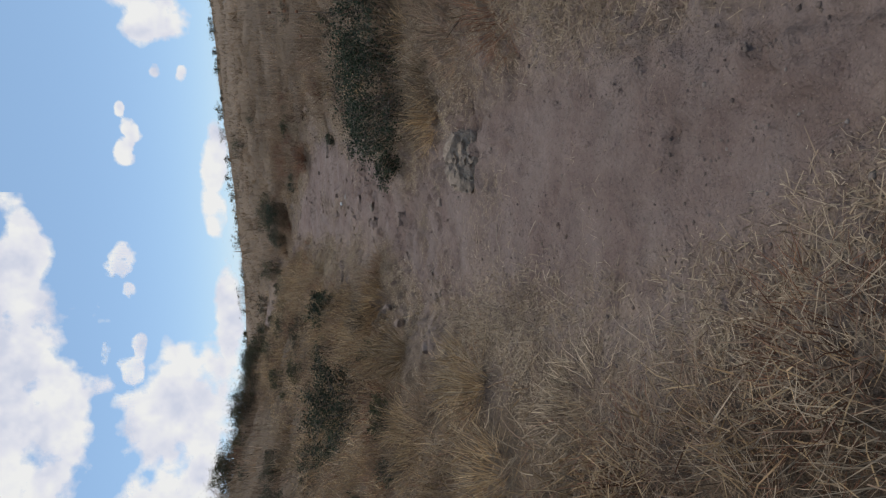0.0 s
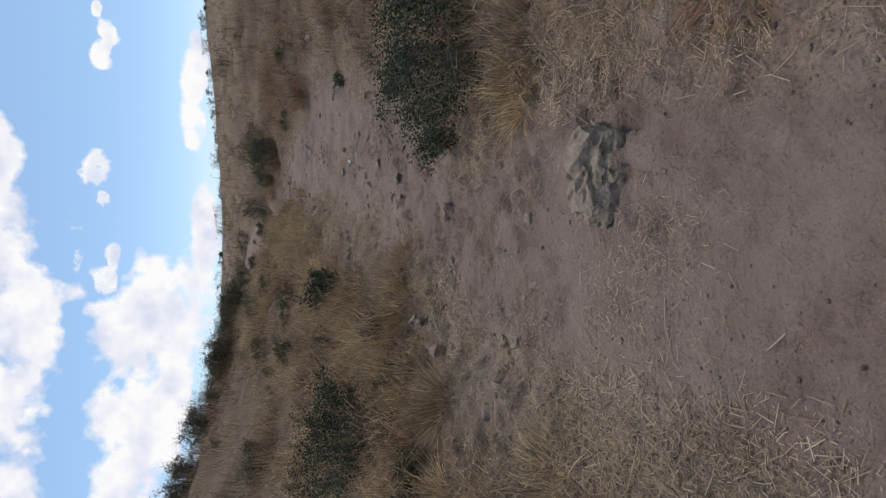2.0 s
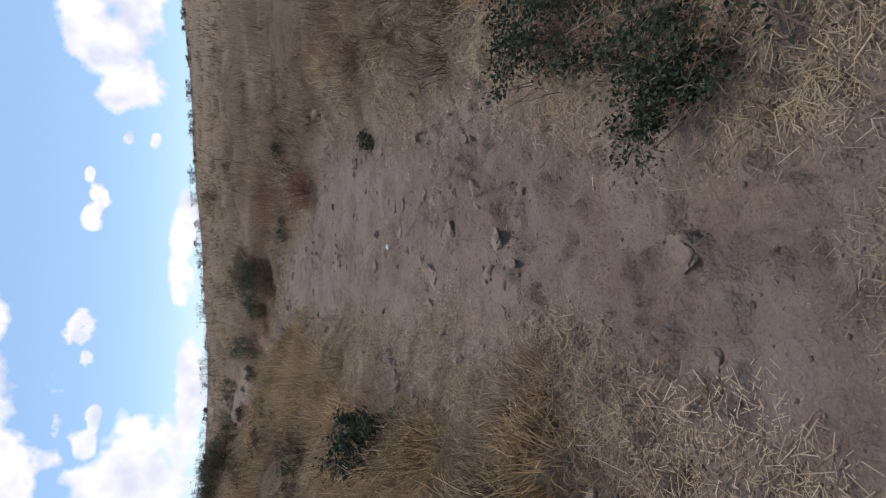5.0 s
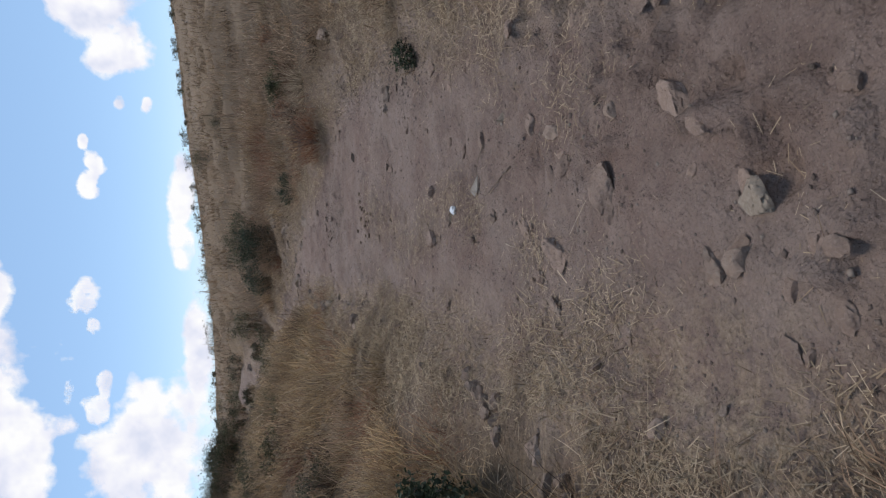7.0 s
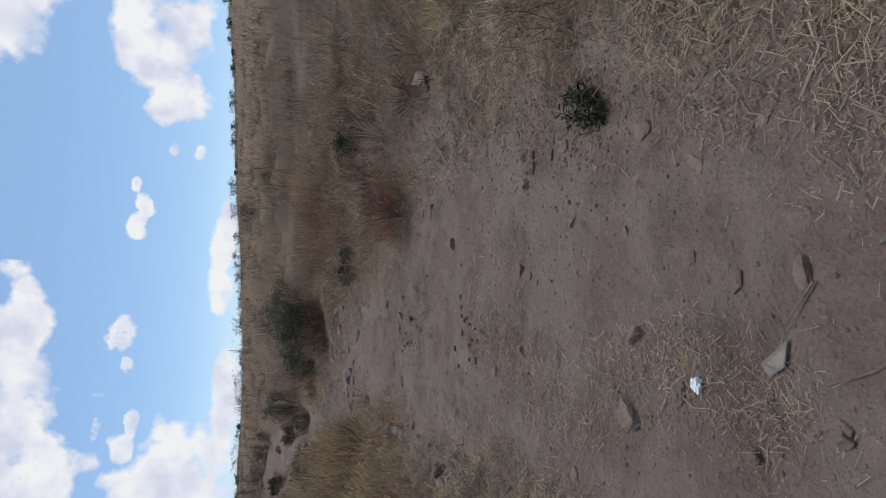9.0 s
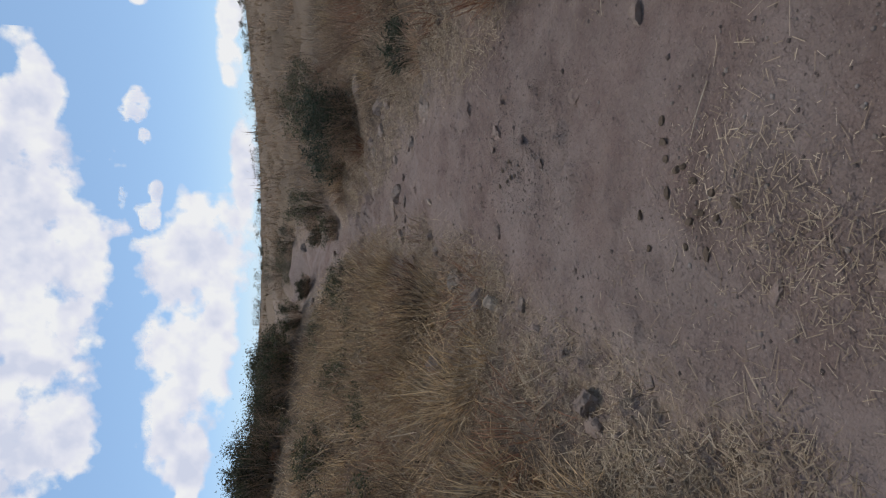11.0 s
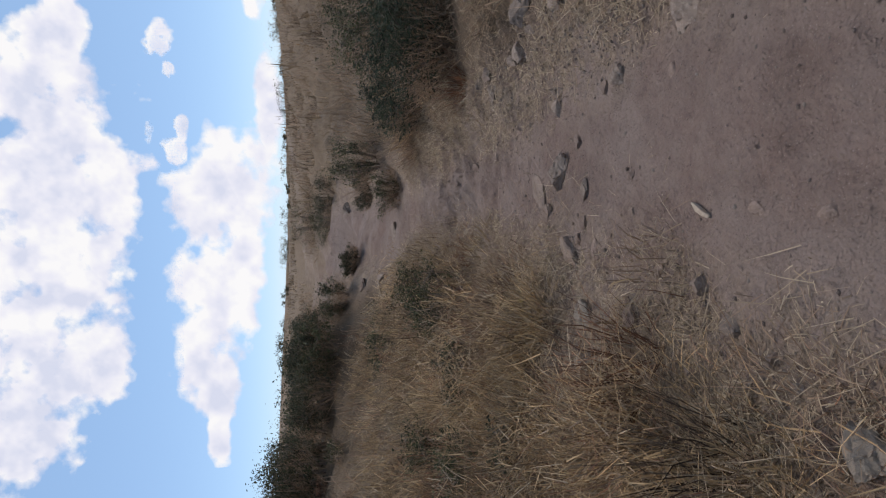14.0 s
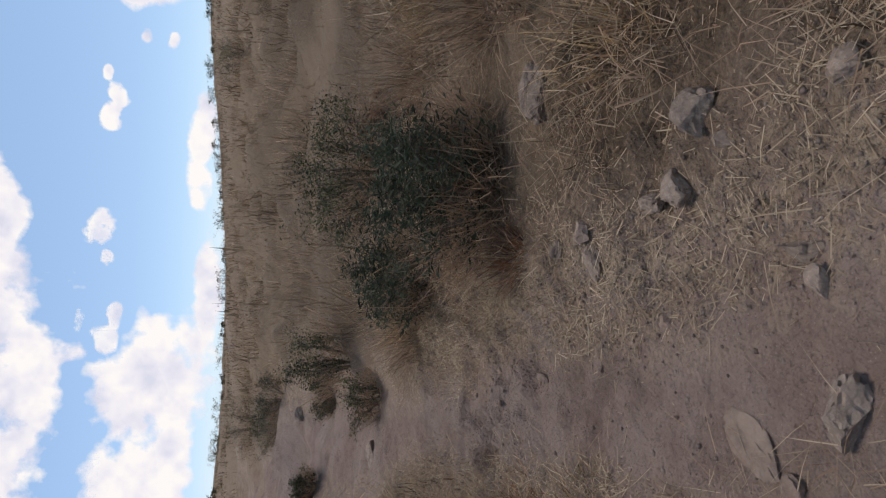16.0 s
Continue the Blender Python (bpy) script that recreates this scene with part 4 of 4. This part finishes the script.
for k, (x, y, l, w, h, turn, kind) in enumerate([
        (0.73, 18.12, 0.16, 0.12, 0.1, 0, 0), (0.69, 17.8, 0.2, 0.12, 0.1, 40, 0), (0.79, 17.84, 0.12, 0.1, 0.1, 80, 1), (1.43, 18.1, 0.36, 0.2, 0.16, 10, 0), (0.87, 16.2, 0.13, 0.1, 0.08, 60, 0),
        (1.73, 11.66, 0.14, 0.1, 0.09, 0, 0), (1.63, 11.74, 0.1, 0.09, 0.07, 50, 0), (1.8, 11.75, 0.09, 0.08, 0.07, 20, 0), (2.94, 12.7, 0.26, 0.2, 0.18, 0, 0), (2.75, 13.3, 0.24, 0.2, 0.18, 60, 1), (1.48, 12.97, 0.12, 0.08, 0.07, 0, 1)]):
    rock("stone", (x, y), (l, w, h), turn, ["pale stone lying on the dry verge", "dark brown stone lying on the dry verge"][kind], [TAN_ROCK, BROWN_ROCK][kind], 90 + k)

# rows of small stones set on edge along the foot of the bank
rows = np.random.RandomState(3)
for k in range(15):
    y = 8.9 + k * 0.075 + (0.25 if k > 6 else 0)
    x = np.interp(y, [8.9, 9.5, 10.3], [-0.5, -0.4, -0.18]) + rows.uniform(-0.05, 0.05)
    rock("stone", (x, y), (rows.uniform(0.09, 0.14), rows.uniform(0.04, 0.07), rows.uniform(0.09, 0.14)), rows.uniform(-15, 15), "dark stone standing on edge along the bank", BROWN_ROCK, 120 + k, group="edging stones along the bank")
for k in range(13):
    y = 10.5 + k * 0.38 + rows.uniform(-0.1, 0.1)
    x = np.interp(y, [10.4, 11.5, 13, 15.5], [-0.2, -0.05, 0.06, 0.2]) + rows.uniform(-0.07, 0.05)
    s = rows.uniform(0.045, 0.085)
    rock("stone", (x, y), (s, s * 0.75, s * 0.8), rows.uniform(0, 180), "brown stone along the edge of the path", BROWN_ROCK, 150 + k, group="edging stones along the bank")

# pebbles: five shapes, strewn singly where the path is walked
shapes = []
for k in range(5):
    bm = bmesh.new()
    bmesh.ops.create_icosphere(bm, subdivisions=1, radius=0.5)
    sh = np.random.RandomState(k)
    for v in bm.verts:
        v.co = Vector((v.co.x, v.co.y * 0.75, v.co.z * 0.6)) * sh.uniform(0.75, 1.15)
    me = bpy.data.meshes.new("pebble")
    bm.to_mesh(me)
    bm.free()
    me.materials.append([TAN_ROCK, CLOD, CLOD, BROWN_ROCK, CLOD][k])
    shapes.append(me)
peb = np.random.RandomState(21)
for k in range(170):
    y = peb.uniform(2.5, 19)
    xl, xr = edges(y)
    x = peb.uniform(xl - 0.15, xr + 0.15)
    s = 0.011 + 0.022 * peb.rand() ** 2
    ob = new("pebble", shapes[k % 5])
    ob.matrix_world = pose(x, y, float(height(x, y)) + s * 0.18, 0, 0, peb.uniform(0, 360)) @ Matrix.Diagonal((s, s, s, 1))
    tagged(ob, "small pebble lying on the bare earth", "pebble", "pebbles on the path")


def gravel(n, box, size, keep, label, material, seed):
    """Many crumbs of stone and earth in one mesh."""
    r = np.random.RandomState(seed)
    x, y = r.uniform(box[0], box[1], n), r.uniform(box[2], box[3], n)
    k = r.rand(n) < keep(x, y)
    x, y = x[k], y[k]
    m = len(x)
    s = size * (0.4 + 1.3 * r.rand(m) ** 2)
    unit = np.array([(1, 0, 0), (0, 1, 0), (-1, 0, 0), (0, -1, 0), (0, 0, 0.8), (0, 0, -0.8)])
    v = unit[None] * s[:, None, None] * r.uniform(0.6, 1.3, (m, 6, 1))
    a = r.rand(m) * 6.283
    v = np.stack([v[..., 0] * np.cos(a)[:, None] - v[..., 1] * np.sin(a)[:, None], v[..., 0] * np.sin(a)[:, None] + v[..., 1] * np.cos(a)[:, None], v[..., 2]], -1)
    v = v + np.stack([x, y, height(x, y) + s * 0.1], -1)[:, None]
    f = np.array([(0, 1, 4), (1, 2, 4), (2, 3, 4), (3, 0, 4), (1, 0, 5), (2, 1, 5), (3, 2, 5), (0, 3, 5)])
    t = (np.arange(m) * 6)[:, None, None] + f[None]
    return tagged(fast_mesh("gravel", v.reshape(-1, 3), t.reshape(-1, 3), material), label, "gravel", kind="stuff")


CRUMB = blade_material("earth_crumbs", [(0.1, 0.074, 0.06), (0.14, 0.104, 0.085), (0.187, 0.145, 0.119), (0.255, 0.212, 0.178)], 0.95, 0.0)
gravel(26000, (-1.2, 2.8, 0.5, 20), 0.006, lambda x, y: (off_path(x, y) < 0.3) * np.clip(fbm2(x, y, 1.7, 3, 4) * 4 - 1.5, 0.1, 1), "crumbs of earth and fine gravel on the path", CRUMB, 31)
gravel(4000, (-1.0, 2.8, 0.5, 20), 0.009, lambda x, y: (off_path(x, y) < 0.35) * np.clip(fbm2(x, y, 1.3, 3, 6) * 5 - 2.3, 0.04, 1), "loose earth crumbs and stones on the path", CRUMB, 32)

clods = np.random.RandomState(58)
for k in range(95):
    y = clods.uniform(7.6, 12.2) if k < 60 else clods.uniform(13.3, 19)
    xl, xr = edges(y)
    x = clods.uniform(xl + 0.05, xr - 0.05)
    z = clods.uniform(0.03, 0.075)
    rock("earth_clod", (x, y), (z * 1.5, z, z * 0.6), clods.uniform(0, 180), "small crumbling clod of dry earth on the path", CLOD, 900 + k, 5, 0.1, 0.45, "clods on the path", "clod")

for k in range(18):
    y = clods.uniform(12.6, 17.5) if k < 11 else clods.uniform(6.2, 9.5)
    x = edges(y)[0] + clods.normal(-0.05, 0.1)
    z = clods.uniform(0.04, 0.085)
    rock("stone", (x, y), (z * 1.2, z * 0.85, z * 0.75), clods.uniform(0, 180), "brown stone among straw at the foot of the bank", [BROWN_ROCK, TAN_ROCK, CLOD][k % 3], 1000 + k, 9, 0.1, 0.36, "stones at the foot of the bank")

# ---- litter and small finds ----
bm = bmesh.new()
bmesh.ops.create_icosphere(bm, subdivisions=3, radius=1)
p = np.array([tuple(v.co) for v in bm.verts])
p = p * (0.6 + 0.9 * np.abs(fbm(p * 1.8 + 5, 3) - 0.5)[:, None] * 2.2) * np.array([0.03, 0.022, 0.02])
for v, c in zip(bm.verts, p):
    v.co = c
me = bpy.data.meshes.new("crumpled_paper")
bm.to_mesh(me)
bm.free()
me.materials.append(PAPER)
ob = new("crumpled_paper", me)
ob.location = (0.73, 10.44, float(height(0.73, 10.44)) + 0.013)
tagged(ob, "crumpled white paper tissue lying on the earth", "litter")


def stick(points, r0, r1, material, label, name="twig"):
    """A dead stick lying on the ground, through points of x, y and lift."""
    bm = bmesh.new()
    tube(bm, [(x, y, float(height(x, y)) + dz) for x, y, dz in points], r0, r1, 6)
    me = bpy.data.meshes.new(name)
    bm.to_mesh(me)
    bm.free()
    me.materials.append(material)
    return tagged(new(name, me), label, "twig")


stick([(1.02, 9.98, 0.012), (0.95, 10.03, 0.02), (0.88, 10.1, 0.016)], 0.0035, 0.0025, TWIG, "dark curved twig with a scrap caught on it")
stick([(0.86, 9.7, 0.01), (0.8, 9.82, 0.015), (0.76, 9.95, 0.01)], 0.0045, 0.0025, TWIG, "dark broken twig lying on the path")
me_points = [(0.87, 10.07, 0.01), (0.8, 10.09, 0.012), (0.77, 10.15, 0.012), (0.8, 10.16, 0.03)]
bm = bmesh.new()
vs = [[bm.verts.new((x + dx, y, float(height(x, y)) + dz + up)) for x, y, dz in me_points] for dx, up in ((0, 0), (0.004, 0.004))]
for a, b in ((0, 1), (1, 2), (2, 3), (3, 0)):
    bm.faces.new((vs[0][a], vs[0][b], vs[1][b], vs[1][a]))
bm.faces.new(vs[0][::-1])
bm.faces.new(vs[1])
me = bpy.data.meshes.new("plastic_scrap")
bm.to_mesh(me)
bm.free()
me.materials.append(FILM)
tagged(new("plastic_scrap", me), "torn scrap of dull grey plastic film", "litter")
tw = np.random.RandomState(77)
for k in range(44):
    y = tw.uniform(1.6, 18)
    xl, xr = edges(y)
    x, a, l = tw.uniform(xl - 0.1, xr + 0.1), tw.rand() * 6.283, tw.uniform(0.06, 0.2)
    c, d = math.cos(a) * l, math.sin(a) * l
    stick([(x, y, 0.005), (x + c * 0.5 + tw.normal(0, 0.012), y + d * 0.5, 0.014), (x + c, y + d, 0.006)], tw.uniform(0.0014, 0.003), 0.001, PALETWIG if k % 3 else TWIG, "thin dry stalk lying on the bare earth")
rock("wood_chip", (0.48, 15.5), (0.12, 0.034, 0.028), 80, "pale split chip of wood on the path", WOOD, 5, 9, 0.02, 0.1, category="wood")
rock("fallen_leaf", (-0.33, 16.75), (0.09, 0.06, 0.012), 20, "yellow withered leaf in the grass", YELLOW, 6, 3, 0.02, -2.5, category="leaf")
for k in range(16):
    rock("dung_pellet", (0.92 + tw.normal(0, 0.1), 12.55 + tw.normal(0, 0.14)), (0.026 + 0.012 * (k % 3), 0.026, 0.018), tw.uniform(0, 180), "dry dark dung crumbled on the path", DUNG, 170 + k, 3, 0.05, 0.2, "dung on the path", "dung")

# dry weeds with round seed heads standing over the shrub
for k, (x, y, h) in enumerate([(3.1, 8.9, 0.75), (3.35, 9.0, 0.85), (3.6, 8.8, 0.8), (3.2, 9.3, 0.9), (3.0, 8.6, 0.6), (2.85, 9.1, 0.55)]):
    ob = new("seed_weed")
    ob.location = (x, y, float(height(x, y)) - 0.01)
    bm = bmesh.new()
    tube(bm, [(0, 0, 0), (0.015, 0.01, h * 0.5), (0.0, 0.02, h)], 0.004, 0.0025, 5)
    part("stalk", bm, TWIG, ob)
    bm = bmesh.new()
    bmesh.ops.create_icosphere(bm, subdivisions=2, radius=0.022, matrix=Matrix.Translation((0, 0.02, h + 0.01)))
    part("seed_head", bm, RUSSET, ob, "brown spiny round seed head")
    tagged(ob, "tall dry weed stalk with a round seed head", "weed", "dry seed weeds")

# brown weeds crowding round the broom bushes
for k, (x, y) in enumerate([(2.0, 18.6), (2.3, 19.3), (2.6, 18.2), (1.9, 19.9), (0.4, 20.3), (2.2, 17.6), (0.1, 20.4), (2.9, 19.2)]):
    tussock((x, y), 0.3, 900, 0.45, [BROWN, GOLD, RUSSET][k % 3], "stand of brown withered weeds by the broom bushes", 0.9, 0.0035, 500 + k, 1.1, "withered weeds by the bushes")

# stones and earth blocks in the bare gully beyond the bend
far = np.random.RandomState(91)
for k in range(12):
    y = far.uniform(21.5, 32)
    xl, xr = edges(y)
    x, z = far.uniform(xl - 0.5, xr + 0.5), far.uniform(0.12, 0.3)
    rock("stone", (x, y), (z * 1.3, z, z * 0.6), far.uniform(0, 180), "block of eroded earth and stone in the gully", TAN_ROCK if k % 2 else CLOD, 600 + k, 9, 0.1, 0.48, "blocks in the gully")
for k, (x, y, s, h) in enumerate([(-1.2, 23.6, 0.3, 0.3), (-2.6, 22.9, 0.35, 0.4), (-2.2, 23.4, 0.26, 0.26), (-2.7, 27.6, 0.6, 0.5), (-3.4, 31, 0.8, 0.7), (-4.6, 35, 0.9, 0.8), (-4.6, 27.6, 0.6, 0.5), (-0.55, 22.4, 0.46, 0.6)]):
    shrub("shrub", (x, y), (s, s, h), "dark ragged bush on the rim of the gully", 0.024, [DARK, OLIVE][k % 2], 4200, 10, 420, BROWN, 0.4, 640 + k, group="bushes by the gully")

# small stones and broken earth where the straw thins out
for k, (x, y, z) in enumerate([(0.37, 5.14, 0.07), (0.0, 5.1, 0.07), (-0.14, 5.66, 0.06), (-0.21, 5.53, 0.06), (-0.35, 5.26, 0.07), (-0.05, 6.55, 0.08), (-0.4, 5.52, 0.1), (0.91, 8.83, 0.07), (1.16, 16.64, 0.1)]):
    rock("stone", (x, y), (z * 1.2, z, z * 0.75), k * 37, "loose angular stone by the trodden path", [TAN_ROCK, BROWN_ROCK][k % 2], 700 + k)
for k in range(6):
    rock("dung_pellet", (0.86 + tw.normal(0, 0.07), 14.02 + tw.normal(0, 0.07)), (0.02 + 0.01 * (k % 3), 0.02, 0.014), tw.uniform(0, 180), "dry dark dung crumbled on the path", DUNG, 720 + k, 3, 0.05, 0.2, "dung on the path", "dung")
gravel(8000, (0.2, 1.6, 12.8, 14.8), 0.0045, lambda x, y: np.clip(1.1 - np.hypot((x - 0.95) / 0.5, (y - 13.9) / 0.75), 0, 1) * np.clip(fbm2(x, y, 4, 3, 33) * 4 - 1.3, 0, 1), "crumbly broken earth on the path", CRUMB, 33)
gravel(4500, (0.5, 1.6, 16.0, 18.3), 0.006, lambda x, y: np.clip(1 - np.abs(off_path(x, y) - 0.1) / 0.3, 0, 1), "gravel and stone chips along the verge", CRUMB, 34)
gravel(9000, (1.2, 2.6, 10.8, 13.6), 0.007, lambda x, y: np.clip(1 - np.abs(off_path(x, y) + 0.05) / 0.4, 0, 1), "stone chips at the rocky edge", CRUMB, 35)

# tangled brown stalks over the bank near the bend
for k in range(22):
    y = 14.2 + k * 0.22 + spots.uniform(-0.1, 0.1)
    x = edges(y)[0] - (spots.uniform(0.08, 0.5) if k % 2 else spots.uniform(0.4, 1.5))
    tussock((x, y), 0.28, 620, 0.2 if k % 2 else 0.3, [BROWN, RUSSET, GOLD][k % 3], "tangle of brown and russet stalks on the bank", 1.5, 0.0034, 800 + k, 1.4, "tangles on the bank")
for k in range(18):
    y = 5.0 + k * 0.5 + spots.uniform(-0.2, 0.2)
    x = edges(y)[0] - spots.uniform(0.4, 1.9)
    tussock((x, y), 0.28, 480, 0.3, [BROWN, GOLD, RUSSET][k % 3], "tangle of bent dry stalks on the bank", 1.5, 0.0034, 840 + k, 1.4, "tangles on the bank")
shrub("shrub", (-1.3, 16.7), (0.3, 0.3, 0.28), "olive weed half hidden in the dry grass", 0.02, OLIVE, 2200, 9, 160, BROWN, 0.4, 870)

# withered low weeds dotted over both slopes
weeds = np.random.RandomState(61)
for k in range(46):
    y = weeds.uniform(4.5, 21)
    x = edges(y)[0] - weeds.uniform(0.8, 5.0) if k % 3 else edges(y)[1] + weeds.uniform(0.8, 4.5)
    z = weeds.uniform(0.12, 0.26)
    shrub("weed", (x, y), (z, z, z * weeds.uniform(0.7, 1.2)), "withered low weed among the dry grass", 0.022, [BROWN, DARK, RUSSET, OLIVE][k % 4], 650, 5, 130, BROWN, 0.4, 900 + k, "weed", "weeds on the slopes")
